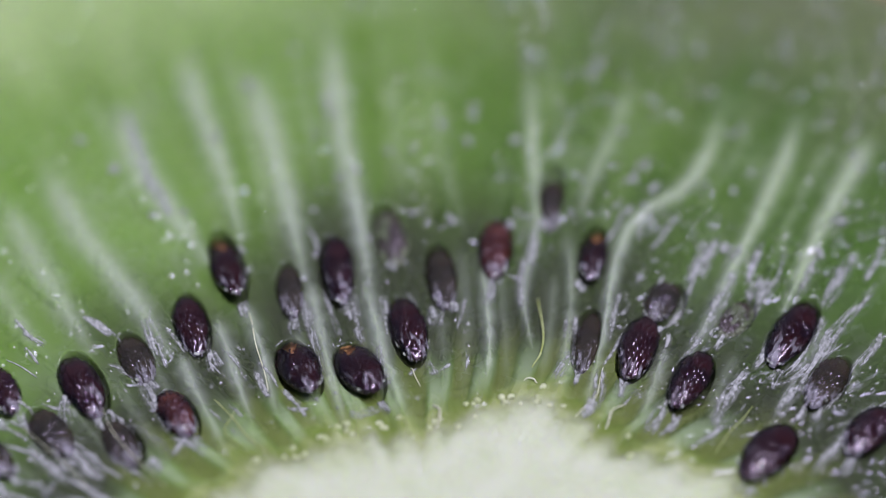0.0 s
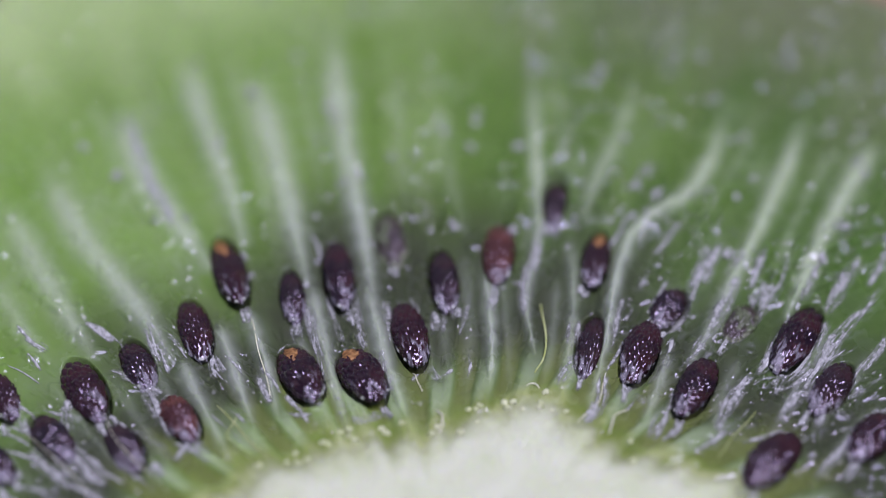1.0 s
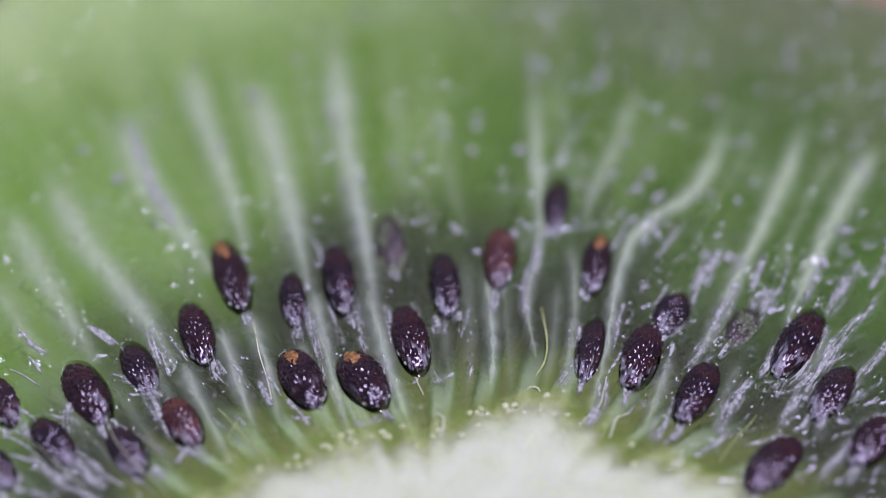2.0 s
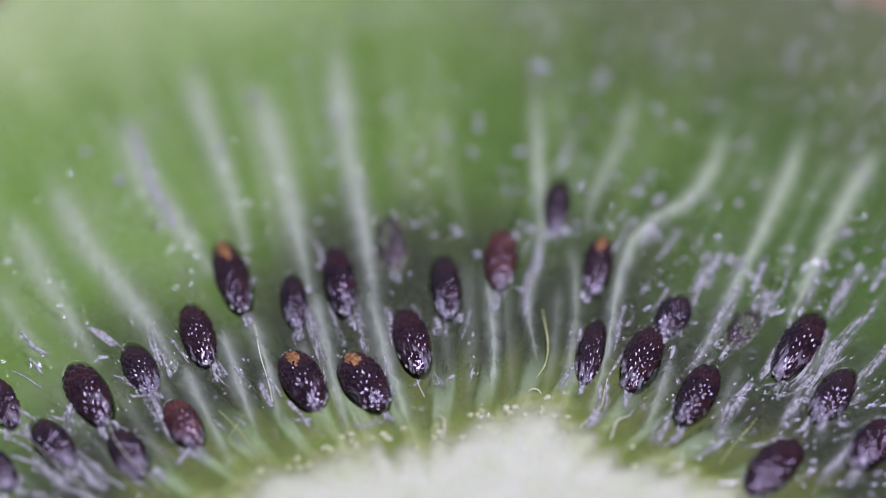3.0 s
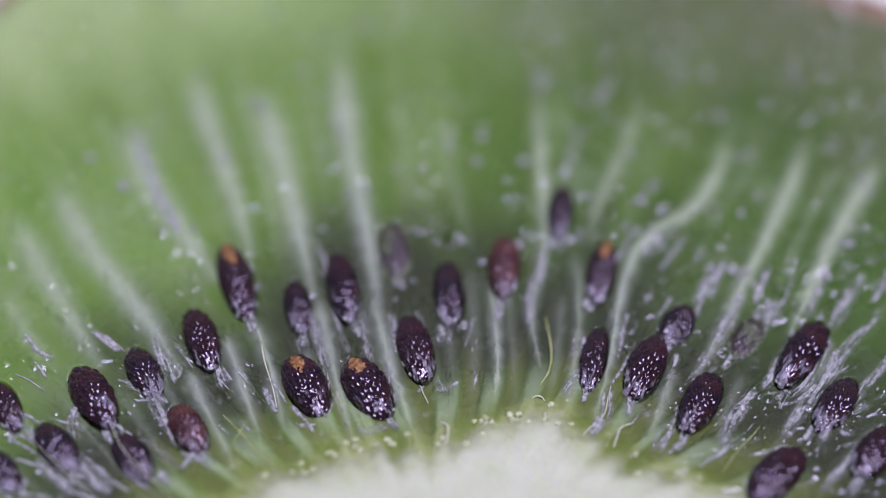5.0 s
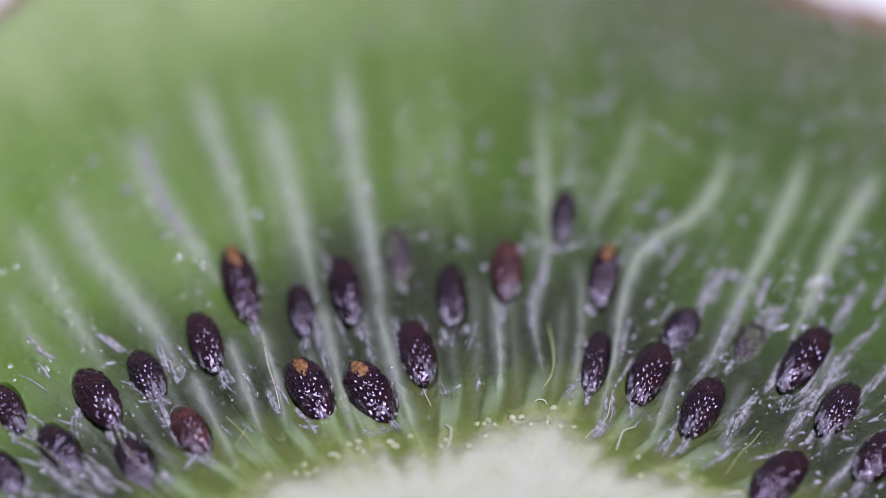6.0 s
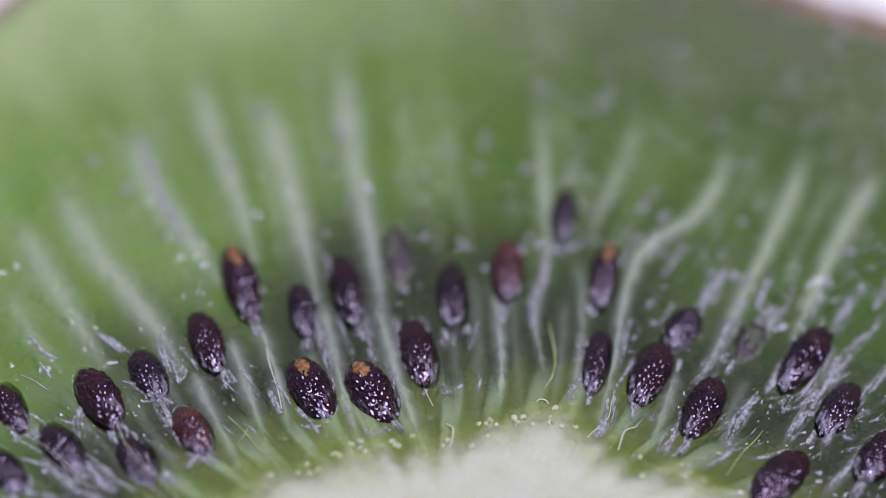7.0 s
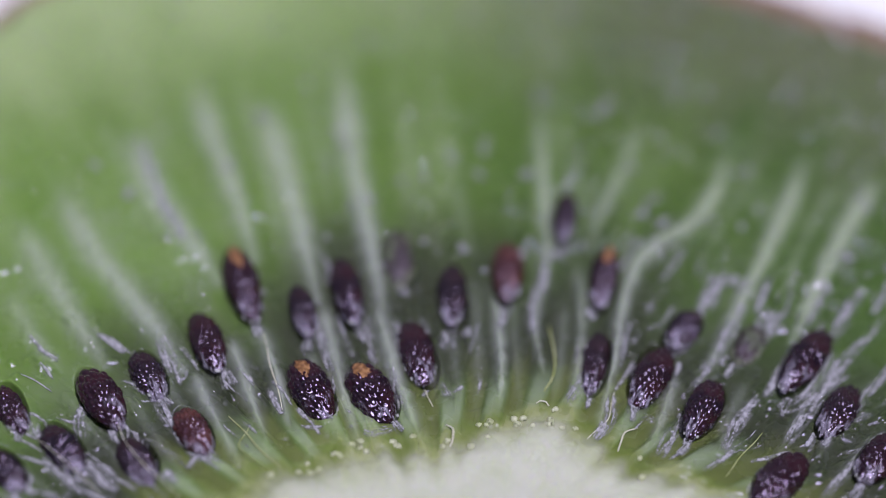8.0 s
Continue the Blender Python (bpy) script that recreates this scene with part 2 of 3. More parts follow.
ray(0.4, 0.35, (-4.60, 8.22), (-4.09, 4.86), (-3.70, 2.26))
ray(0.45, 0.35, (-10.93, 6.28), (-9.74, 3.22), (-8.44, 0.90))
ray(0.3, 0.3, (9.60, 5.58), (8.81, 3.58), (7.87, 1.84), (7.31, 0.56))
ray(0.3, 0.35, (11.95, 4.52), (10.96, 2.54), (10.18, 0.82), (9.59, -0.65))


def bumps_on(dirs, seed, count):
    """Height of a net of small domed cells over directions on a seed."""
    rng = np.random.default_rng(seed)
    k = np.arange(count) + 0.5
    a, h = math.pi * (1 + 5 ** 0.5) * k, 1 - 2 * k / count
    c = np.stack([np.sqrt(1 - h * h) * np.cos(a), h, np.sqrt(1 - h * h) * np.sin(a)], -1) + rng.normal(0, 0.075, (count, 3))
    c /= np.linalg.norm(c, axis=1)[:, None]
    d = np.partition(np.arccos(np.clip(dirs @ c.T, -1, 1)), 1, axis=1)[:, :2]
    return smooth(0.0, 0.12, d[:, 1] - d[:, 0]) * (0.6 + 0.4 * np.cos(d[:, 0] * 11))


def seed_shape(length, width, index, nu=120, nv=80):
    """A flattened drop, its outer end along +y, with a net of shallow pits."""
    v = np.linspace(0, math.pi, nv)[1:-1]
    u = np.linspace(0, 2 * math.pi, nu, endpoint=False)
    vv, uu = np.meshgrid(v, u, indexing="ij")
    d = np.stack([np.sin(vv) * np.cos(uu), np.cos(vv), np.sin(vv) * np.sin(uu)], -1).reshape(-1, 3)
    d = np.vstack([d, [[0, 1, 0], [0, -1, 0]]])
    taper = 1 - 0.13 * (-d[:, 1]) - 0.07 * d[:, 1] ** 2
    lump = 1 + 0.05 * (field(d[:, 0] * 1.7 + 9 + index, d[:, 1] * 1.7 + 9, 5) - 0.5)
    p = d * np.array([width / 2, length / 2, width * 0.34])
    p[:, 0] *= taper * lump
    p[:, 2] *= taper * lump
    net = bumps_on(d * np.array([0.8, 1.15, 0.8]) / np.linalg.norm(d * np.array([0.8, 1.15, 0.8]), axis=1)[:, None], 40 + index, 130)
    p += d * (0.05 * (field(d[:, 0] * 4 + 9, d[:, 1] * 5 + 9 + index, 8) - 0.5))[:, None]
    p += d * (0.060 * (net - 0.5) * (0.55 + 0.45 * smooth(-0.8, 0.1, d[:, 1])))[:, None]
    rows = nv - 2
    faces = [(i * nu + k, (i + 1) * nu + k, (i + 1) * nu + (k + 1) % nu, i * nu + (k + 1) % nu) for i in range(rows - 1) for k in range(nu)]
    faces = [f[::-1] for f in faces]
    a, b = rows * nu, rows * nu + 1
    faces += [(a, k, (k + 1) % nu)[::-1] for k in range(nu)] + [(b, (rows - 1) * nu + (k + 1) % nu, (rows - 1) * nu + k)[::-1] for k in range(nu)]
    return p, faces, d


def with_cover(me, values):
    a = me.attributes.new("cover", "FLOAT", "POINT")
    a.data.foreach_set("value", np.asarray(values, np.float32))
    return me


def add_veil(ob, p, d, faces, index):
    """A film of flesh over the upper side of a sunken seed."""
    keep = d[:, 2] > -0.15
    chosen = [f for f in faces if all(keep[i] for i in f)]
    used = sorted({i for f in chosen for i in f})
    back = {v: i for i, v in enumerate(used)}
    q = p[used] * np.array([1.04, 1.03, 1.0]) + d[used] * (0.04 + 0.06 * field(d[used, 0] * 3 + 8, d[used, 1] * 3 + 8 + index, 6))[:, None]
    cover = np.clip(0.15 + 0.55 * smooth(0.45, 0.8, field(d[used, 0] * 3.2 + 30, d[used, 1] * 3.2 + 30 + index * 3, 7)) + 0.85 * smooth(0.75, 0.1, d[used, 2]), 0, 1)
    me = grid_mesh("film", (q * MM).tolist(), [tuple(back[i] for i in f) for f in chosen])
    part("film", with_cover(me, cover), VEIL, ob, "thin green film of flesh over the seed")


def add_drape(ob, p, d, faces, index, much):
    """Shreds of pale membrane clinging to a seed's inner end, also a painted highlight."""
    keep = (d[:, 2] > -0.1) & (d[:, 1] < 0.35)
    chosen = [f for f in faces if all(keep[i] for i in f)]
    used = sorted({i for f in chosen for i in f})
    back = {v: i for i, v in enumerate(used)}
    e = d[used]
    strands = 0.5 * field(e[:, 0] * 5 + 20 + e[:, 1], e[:, 1] * 3 + 20 + index * 3, 61) + 0.5 * field(e[:, 0] * 12 + 20, e[:, 1] * 7 + 20 + index * 3, 62)
    q = p[used] + e * (0.02 + 0.07 * strands)[:, None]
    cover = smooth(0.45, 0.75, strands + 0.25 * much * smooth(-0.1, -0.9, e[:, 1]) - 0.12) * smooth(0.0, -0.6, e[:, 1])
    me = grid_mesh("shred_and_sheen", (q * MM).tolist(), [tuple(back[i] for i in f) for f in chosen])
    part("shred_and_sheen", with_cover(me, cover), SHRED_SHEEN, ob, "pale shreds of membrane and painted sheen on the seed")


def add_collar(ob, length, width, level, index):
    """The ragged rim of juice where a seed comes out of the flesh."""
    n, sides = 90, 7
    a = np.linspace(0, 2 * math.pi, n, endpoint=False)
    r = 0.010 + 0.035 * smooth(0.35, 0.95, field(a * 8 + 11, np.full(n, index + 0.5), 9)) * (0.35 + 0.65 * smooth(-0.2, -0.9, np.sin(a)))
    ring = np.stack([np.cos(a) * (width / 2 + 0.03), np.sin(a) * (length / 2 + 0.03), np.full(n, level + 0.02)], -1)
    away = np.stack([np.cos(a), np.sin(a), np.zeros(n)], -1)
    v = np.array([ring[i] + r[i] * (1.3 * math.cos(t) * away[i] + math.sin(t) * np.array([0, 0, 1])) for i in range(n) for t in np.linspace(0, 2 * math.pi, sides, endpoint=False)])
    f = [(i * sides + k, i * sides + (k + 1) % sides, (i + 1) % n * sides + (k + 1) % sides, (i + 1) % n * sides + k) for i in range(n) for k in range(sides)]
    me = grid_mesh("juice_rim", (v * MM).tolist(), f)
    part("juice_rim", with_cover(me, np.repeat(smooth(0.012, 0.05, r), sides)), JUICE, ob, "shiny pale rim of juice")


RISE = 0.14  # how far the seeds come out of the flesh, mm


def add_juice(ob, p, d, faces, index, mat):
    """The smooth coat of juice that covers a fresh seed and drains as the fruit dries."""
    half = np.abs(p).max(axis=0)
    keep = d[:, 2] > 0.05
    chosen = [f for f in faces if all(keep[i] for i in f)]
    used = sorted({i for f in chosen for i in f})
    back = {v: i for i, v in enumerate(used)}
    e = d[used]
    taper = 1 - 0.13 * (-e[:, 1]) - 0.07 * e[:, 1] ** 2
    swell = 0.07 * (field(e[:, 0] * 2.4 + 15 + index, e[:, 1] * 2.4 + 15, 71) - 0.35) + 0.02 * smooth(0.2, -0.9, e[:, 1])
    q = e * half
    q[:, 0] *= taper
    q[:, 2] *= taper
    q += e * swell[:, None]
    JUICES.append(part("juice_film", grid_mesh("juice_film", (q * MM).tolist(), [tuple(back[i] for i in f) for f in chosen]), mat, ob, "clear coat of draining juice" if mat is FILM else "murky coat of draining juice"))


def seed(x, y, z, length, width, turn, slide, spin, mat, hilum=False):
    """A seed in its hollow; slide: how far it has moved at 1.5, 4.5 and 8 s; spin: its turn by the end."""
    index = len(SEEDS)
    p, faces, d = seed_shape(length, width, index)
    label = {DARK: "glossy black seed with a finely pitted coat", DULL: "dull dark seed half sunk in the flesh", VEILED: "dark seed under a thin film of flesh", RUSTY: "reddish brown glossy seed"}[mat]
    if hilum:
        label = "glossy black seed with an orange brown tip"
    ob = part("seed", grid_mesh("seed", (p * MM).tolist(), faces), mat, kiwi, label)
    ob["group"] = "seeds of the kiwi"
    if hilum:
        # a ragged patch on the upper side of the outer end
        wob = 0.10 * (field(d[:, 0] * 6 + 20, d[:, 2] * 6 + 20 + index, 3) - 0.5) + 0.22 * (field(d[:, 0] * 14 + 40, d[:, 1] * 14 + 40 + index, 4) - 0.5)
        away = np.sqrt(((d - np.array([0.0, 0.70, 0.70])) * np.array([1.15, 0.85, 0.9])) ** 2 @ np.ones(3))
        keep = away + wob < 0.40
        chosen = [f for f in faces if all(keep[i] for i in f)]
        q = p + d * 0.018
        used = sorted({i for f in chosen for i in f})
        remap = {v: i for i, v in enumerate(used)}
        bm = bmesh.new()
        vs = [bm.verts.new(tuple(q[i] * MM)) for i in used]
        for f in chosen:
            bm.faces.new([vs[remap[i]] for i in f])
        ex = bmesh.ops.extrude_edge_only(bm, edges=[e for e in bm.edges if e.is_boundary])
        for v in ex["geom"]:
            if isinstance(v, bmesh.types.BMVert):
                v.co *= 0.95
        for f in bm.faces:
            f.smooth = True
        part("hilum", bm, HILUM, ob, "matt orange brown patch")
    if mat is not VEILED:
        add_drape(ob, p, d, faces, index, 1.0 if mat is DULL else 0.6)
    if mat is VEILED:
        add_veil(ob, p, d, faces, index)
    else:
        add_collar(ob, length, width, -z, index)
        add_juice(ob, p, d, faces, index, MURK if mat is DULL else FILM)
    SEEDS.append((ob, x, y, z, turn, (*slide, spin), length, width))


seed(-6.33, -0.62, -0.10, 2.71, 0.96, 16.2, ((-0.01, 0.03), (0.03, 0.02), (0.08, 0.11)), -0.5, DARK, hilum=True)
seed(-4.45, -1.40, -0.20, 1.93, 0.73, 7.5, ((-0.02, -0.03), (-0.03, -0.02), (-0.03, 0.04)), 4.9, DULL)
seed(-3.08, -0.69, -0.10, 2.53, 0.87, 7.1, ((-0.06, 0.01), (-0.10, -0.02), (-0.11, 0.03)), 4.3, DARK)
seed(-7.29, -2.67, -0.10, 2.25, 0.93, 14.3, ((0.06, 0.03), (0.06, 0.05), (0.08, 0.01)), 5.3, DARK)
seed(-8.82, -3.83, -0.20, 1.84, 0.90, 23.9, ((-0.02, -0.04), (-0.02, 0.04), (-0.08, -0.02)), 0.5, DULL)
seed(-10.32, -4.80, -0.10, 2.33, 1.13, 25.4, ((0.01, 0.05), (0.07, 0.12), (0.17, 0.03)), 3.2, DARK)
seed(-12.54, -4.90, -0.10, 1.82, 0.81, 21.6, ((-0.08, -0.07), (-0.19, -0.12), (-0.21, -0.31)), 6.1, DARK)
seed(-11.08, -6.28, -0.20, 1.91, 0.98, 36.1, ((-0.05, -0.02), (-0.10, -0.06), (-0.10, -0.22)), 0.5, DULL)
seed(-9.15, -6.66, -0.20, 1.78, 0.94, 27.9, ((0.07, 0.06), (0.12, 0.01), (0.09, -0.23)), 1.1, DULL)
seed(-7.59, -5.68, -0.12, 1.78, 0.94, 28.2, ((0.05, 0.01), (0.10, -0.03), (0.09, -0.19)), -0.2, RUSTY)
seed(-4.12, -4.13, -0.10, 2.24, 1.17, 23.1, ((-0.04, -0.08), (-0.02, -0.12), (-0.02, -0.22)), 2.4, DARK, hilum=True)
seed(-2.40, -4.20, -0.10, 2.23, 1.24, 28.1, ((0.03, -0.04), (0.01, -0.11), (-0.03, -0.23)), -0.6, DARK, hilum=True)
seed(-0.98, -2.80, -0.10, 2.40, 1.00, 12.7, ((-0.07, 0.01), (-0.05, -0.08), (-0.15, -0.13)), -1.1, DARK)
seed(-0.02, -0.97, -0.20, 2.28, 0.86, 6.7, ((-0.01, 0.15), (-0.05, 0.09), (-0.07, 0.32)), -7.0, DULL)
seed(-1.52, 0.50, -0.24, 2.03, 0.91, 7.5, ((-0.12, 0.09), (-0.15, 0.10), (-0.19, 0.12)), -4.0, VEILED)
seed(1.53, 0.04, -0.12, 2.18, 0.93, -4.4, ((0.01, 0.02), (0.02, 0.01), (0.03, 0.13)), 1.8, RUSTY)
seed(3.20, 1.65, -0.20, 2.03, 0.74, -6.0, ((0.02, 0.15), (0.03, 0.41), (0.13, 0.73)), -1.7, DULL)
seed(4.41, -0.23, -0.10, 2.16, 0.81, -10.0, ((-0.03, 0.05), (-0.01, 0.08), (0.01, 0.27)), -2.0, DARK, hilum=True)
seed(4.22, -3.20, -0.20, 2.26, 0.76, -12.0, ((-0.03, 0.02), (-0.10, 0.01), (-0.16, 0.13)), 1.8, DULL)
seed(5.64, -3.43, -0.10, 2.39, 1.03, -16.9, ((-0.06, 0.03), (-0.05, -0.04), (0.03, -0.23)), -8.3, DARK)
seed(7.09, -4.53, -0.10, 2.24, 0.99, -26.8, ((0.07, -0.13), (0.04, -0.17), (0.04, -0.21)), 3.8, DARK)
seed(6.35, -1.74, -0.20, 1.58, 0.92, -27.5, ((0.12, -0.11), (0.20, -0.23), (0.37, -0.05)), -3.7, DULL)
seed(8.42, -2.36, -0.24, 1.45, 0.78, -36.0, ((0.11, -0.01), (0.16, -0.03), (0.19, 0.05)), 6.6, VEILED)
seed(10.07, -2.95, -0.10, 2.63, 1.06, -29.3, ((0.04, -0.06), (0.08, -0.04), (0.14, 0.05)), -4.3, DARK)
seed(11.00, -4.53, -0.20, 2.08, 0.97, -31.7, ((0.03, -0.11), (0.04, -0.16), (0.10, -0.12)), 2.1, DULL)
seed(9.17, -7.00, -0.10, 2.30, 1.18, -39.7, ((0.03, -0.12), (0.01, -0.14), (0.01, -0.17)), -1.6, DARK)
seed(12.07, -6.28, -0.10, 1.99, 1.05, -39.7, ((-0.02, -0.05), (0.02, -0.05), (0.05, -0.08)), 3.0, DARK)
seed(-12.73, -7.03, -0.20, 1.72, 0.93, 38.2, ((-0.01, -0.1), (-0.02, -0.15), (-0.03, -0.27)), 0.0, DULL)


def heart_radius(theta):
    """Outline of the pale heart, mm, by angle in degrees."""
    return np.interp(theta, (0, 20, 30.2, 37.0, 46.6, 55.8, 63.4, 71.1, 79.0, 90.4, 102.6, 117.5, 131.8, 142.2, 155, 180, 360),
                     (9.6, 9.6, 9.34, 8.33, 7.61, 7.65, 7.85, 7.33, 6.54, 6.03, 6.05, 6.29, 6.74, 7.06, 7.2, 8.0, 9.6))


def rim_radius(theta):
    """Outline of the cut face, mm, by angle in degrees."""
    return np.interp(theta, (0, 45, 58, 62.5, 66.6, 72, 80, 95, 110, 118.8, 121.6, 135, 180, 270, 360, 380), (26.5, 26.7, 26.69, 26.3, 26.17, 26.28, 26.4, 26.7, 27.0, 27.1, 26.6, 26.4, 26.2, 26.0, 26.5, 26.5))


GROUND = {}
STEP = 0.12  # degrees


def ground(x, y):
    """Height of the cut face at places on it, mm."""
    t = np.degrees(np.arctan2(y - CY, x - CX))
    rho = np.hypot(x - CX, y - CY) / rim_radius(t)
    i = np.clip(((t - 12) / STEP).round().astype(int), 0, GROUND["z"].shape[0] - 1)
    j = np.clip(np.searchsorted(GROUND["rho"], rho), 0, len(GROUND["rho"]) - 1)
    return GROUND["z"][i, j]


def add_beads(z, wet, x, y, theta, rho):
    """Raises tiny beads and smears of juice on the cut face."""
    rng = np.random.default_rng(77)
    made = 0
    while made < 4200:
        t, r = rng.uniform(14, 166), math.sqrt(rng.uniform(7.5 ** 2, 25.0 ** 2))
        beyond = r - float(heart_radius(t))
        cluster = float(field(np.array(t / 5.0), np.array(r * 0.45), 51))
        keep = (cluster > 0.5) * (0.3 + 0.7 * (t < 95)) if beyond > 6 else 1.0 * (cluster > 0.3)
        if beyond < 1.9 or rng.random() > keep:
            continue
        size = rng.uniform(0.05, 0.12) * (1.9 if beyond > 7 else 1.0)
        long = size * rng.choice((1.0, 1.6, 3.0, 5.0), p=(0.45, 0.35, 0.15, 0.05))
        a = radians(t)
        bx, by = CX + r * math.cos(a), CY + r * math.sin(a)
        turn = a + rng.normal(0, 0.2)
        span = long * 1.2
        i0, i1 = int((t - 12 - math.degrees(span / r)) / STEP), int((t - 12 + math.degrees(span / r)) / STEP) + 2
        rim = float(rim_radius(t))
        j0, j1 = np.searchsorted(rho, ((r - span) / rim - 0.012, (r + span) / rim + 0.012))
        s = (slice(max(i0, 0), i1), slice(j0, j1))
        dx, dy = x[s] - bx, y[s] - by
        u, v = (dx * math.cos(turn) + dy * math.sin(turn)) / long, (-dx * math.sin(turn) + dy * math.cos(turn)) / size
        q = np.sqrt(u * u + v * v) + 0.4 * (field(dx * 8 + 50 + made, dy * 8 + 50, 52) - 0.5)
        dome = np.clip(1 - q * q, 0, 1) ** 1.5
        z[s] += size * 0.34 * dome
        wet[s] = np.maximum(wet[s], smooth(0.0, 0.3, dome))
        made += 1


def build_flesh():
    fine = np.arange(12, 168, STEP)
    theta = np.concatenate([fine, np.arange(170, 372, 4.0)])
    rho = np.concatenate([np.linspace(0.02, 0.19, 12), np.arange(0.20, 0.985, 0.0018), np.linspace(0.985, 1.0, 7)])
    tt, pp = np.meshgrid(theta, rho, indexing="ij")
    rr = pp * rim_radius(tt)
    x, y = CX + rr * np.cos(np.radians(tt)), CY + rr * np.sin(np.radians(tt))
    # rays: how near a ray's middle line
    pale = np.zeros_like(x)
    for width, strength, line in RAYS:
        box = (x > line[:, 0].min() - 2) & (x < line[:, 0].max() + 2) & (y > line[:, 1].min() - 2) & (y < line[:, 1].max() + 2)
        px, py = x[box], y[box]
        best = np.full(px.shape, 9.0)
        along = np.zeros(px.shape)
        for i in range(len(line) - 1):
            a, s = line[i], line[i + 1] - line[i]
            f = np.clip(((px - a[0]) * s[0] + (py - a[1]) * s[1]) / (s @ s), 0, 1)
            d = np.hypot(px - a[0] - f * s[0], py - a[1] - f * s[1])
            near = d < best
            best = np.where(near, d, best)
            along = np.where(near, (i + f) / (len(line) - 1), along)
        best = best + 0.10 * (field(px * 3, py * 3, 31) - 0.5)
        fade = smooth(-0.04, 0.24, along) * (1 - 0.45 * smooth(0.7, 1.0, along))
        w = width * (1.4 - 0.7 * along)
        pale[box] = np.maximum(pale[box], strength * fade * (0.65 * np.exp(-(best / w) ** 2) + 0.35 * np.exp(-(best / (0.4 * w)) ** 2)))
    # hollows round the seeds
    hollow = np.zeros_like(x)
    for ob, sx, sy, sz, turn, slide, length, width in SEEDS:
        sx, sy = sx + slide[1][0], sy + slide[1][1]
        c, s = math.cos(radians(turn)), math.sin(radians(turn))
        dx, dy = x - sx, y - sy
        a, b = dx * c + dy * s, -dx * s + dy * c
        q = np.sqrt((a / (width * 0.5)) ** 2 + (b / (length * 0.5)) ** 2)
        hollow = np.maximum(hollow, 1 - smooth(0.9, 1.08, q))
    sway = tt + 5.0 * field(tt / 9, rr * 0.25, 24) + 2.0 * field(tt / 3, rr * 0.5, 36)
    ribs = 0.5 + 0.5 * np.cos(2 * math.pi * sway / 8.4) + 0.25 * (field(tt / 4, rr * 0.4, 14) - 0.5)
    edge = heart_radius(tt) + 0.6 * (field(tt / 3.4, rr * 0.5, 11) - 0.5) + 0.12 * (ribs - 0.5)
    edge = edge + 0.3 * (field(x * 2.4, y * 2.4, 33) - 0.5) + 0.12 * (field(x * 7, y * 7, 34) - 0.5)
    heart = 1 - smooth(-1.6, 1.7, rr - edge)
    outward = 1 - smooth(3.6, 9.0, rr - edge - 2.2 * np.exp(-((tt - 98) / 13) ** 2) - 2.0 * (field(tt / 4, rr * 0.3, 13) - 0.5))
    inner = 0.75 * smooth(0.25, 1.0, ribs) * (1 - smooth(0.8, 3.4, rr - edge)) * smooth(-0.2, 0.5, rr - edge)
    pale = np.maximum(pale, 0.75 * inner)
    pocket = smooth(0.3, 0.9, rr - edge) * (1 - smooth(1.2, 4.2, rr - edge)) * (1 - 0.7 * smooth(0.05, 0.85, ribs))
    locule = smooth(0.9, 3.0, rr - edge) * outward
    grain = 0.7 * field(tt / 3.6, rr * 0.07, 15) + 0.3 * field(tt / 1.6, rr * 0.16, 16)
    # left to right change of tone, which carries the painted shade too
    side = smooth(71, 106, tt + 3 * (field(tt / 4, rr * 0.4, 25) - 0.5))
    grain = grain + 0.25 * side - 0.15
    rim = smooth(0.69, 0.96, pp + 0.10 * (field(tt / 3, rr * 0.2, 17) - 0.5))
    specks = smooth(0.70, 0.90, field(x * 2.4 + 7, y * 2.4 + 7, 26)) + 0.8 * smooth(0.66, 0.88, field(tt / 0.8, rr * 1.4, 27)) * smooth(0.4, 0.7, field(tt / 6, rr * 0.3, 28))
    specks = specks + 0.9 * pale * smooth(0.55, 0.8, field(x * 4.2, y * 4.2, 29))
    z = 0.15 * pale + 0.06 * heart - 0.40 * hollow * (1 - heart) - 0.14 * locule * (1 - pale) - 0.05 * pocket
    z = z + 0.10 * (field(tt / 2.2, rr * 0.3, 18) - 0.5) * (1 - heart) + 0.035 * specks * (1 - heart) + 0.05 * locule * (field(tt / 1.8, rr * 0.9, 35) - 0.5)
    z = z + 0.06 * (field(x * 1.3, y * 1.3, 20) - 0.5) + 0.016 * (field(x * 5, y * 5, 21) - 0.5) + 0.03 * heart * (field(x * 7, y * 7, 22) - 0.5)
    z = z - 0.8 * smooth(0.95, 1.0, pp) ** 2
    wet = np.zeros_like(z)
    add_beads(z, wet, x, y, theta, rho)
    GROUND.update(z=z, rho=rho)
    nt, nr = x.shape
    place = np.stack([x, y, TOP + z], -1)
    across, along = np.gradient(place, axis=0), np.gradient(place, axis=1)
    normals = np.cross(along, across)
    normals = (normals / (np.linalg.norm(normals, axis=2)[..., None] + 1e-12)).reshape(-1, 3)
    verts = place.reshape(-1, 3) * MM
    i, j = np.meshgrid(np.arange(nt), np.arange(nr - 1), indexing="ij")
    quads = np.stack([i * nr + j, i * nr + j + 1, ((i + 1) % nt) * nr + j + 1, ((i + 1) % nt) * nr + j], -1).reshape(-1, 4)
    centre = (heart[:, :-1] > 0.62).reshape(-1)
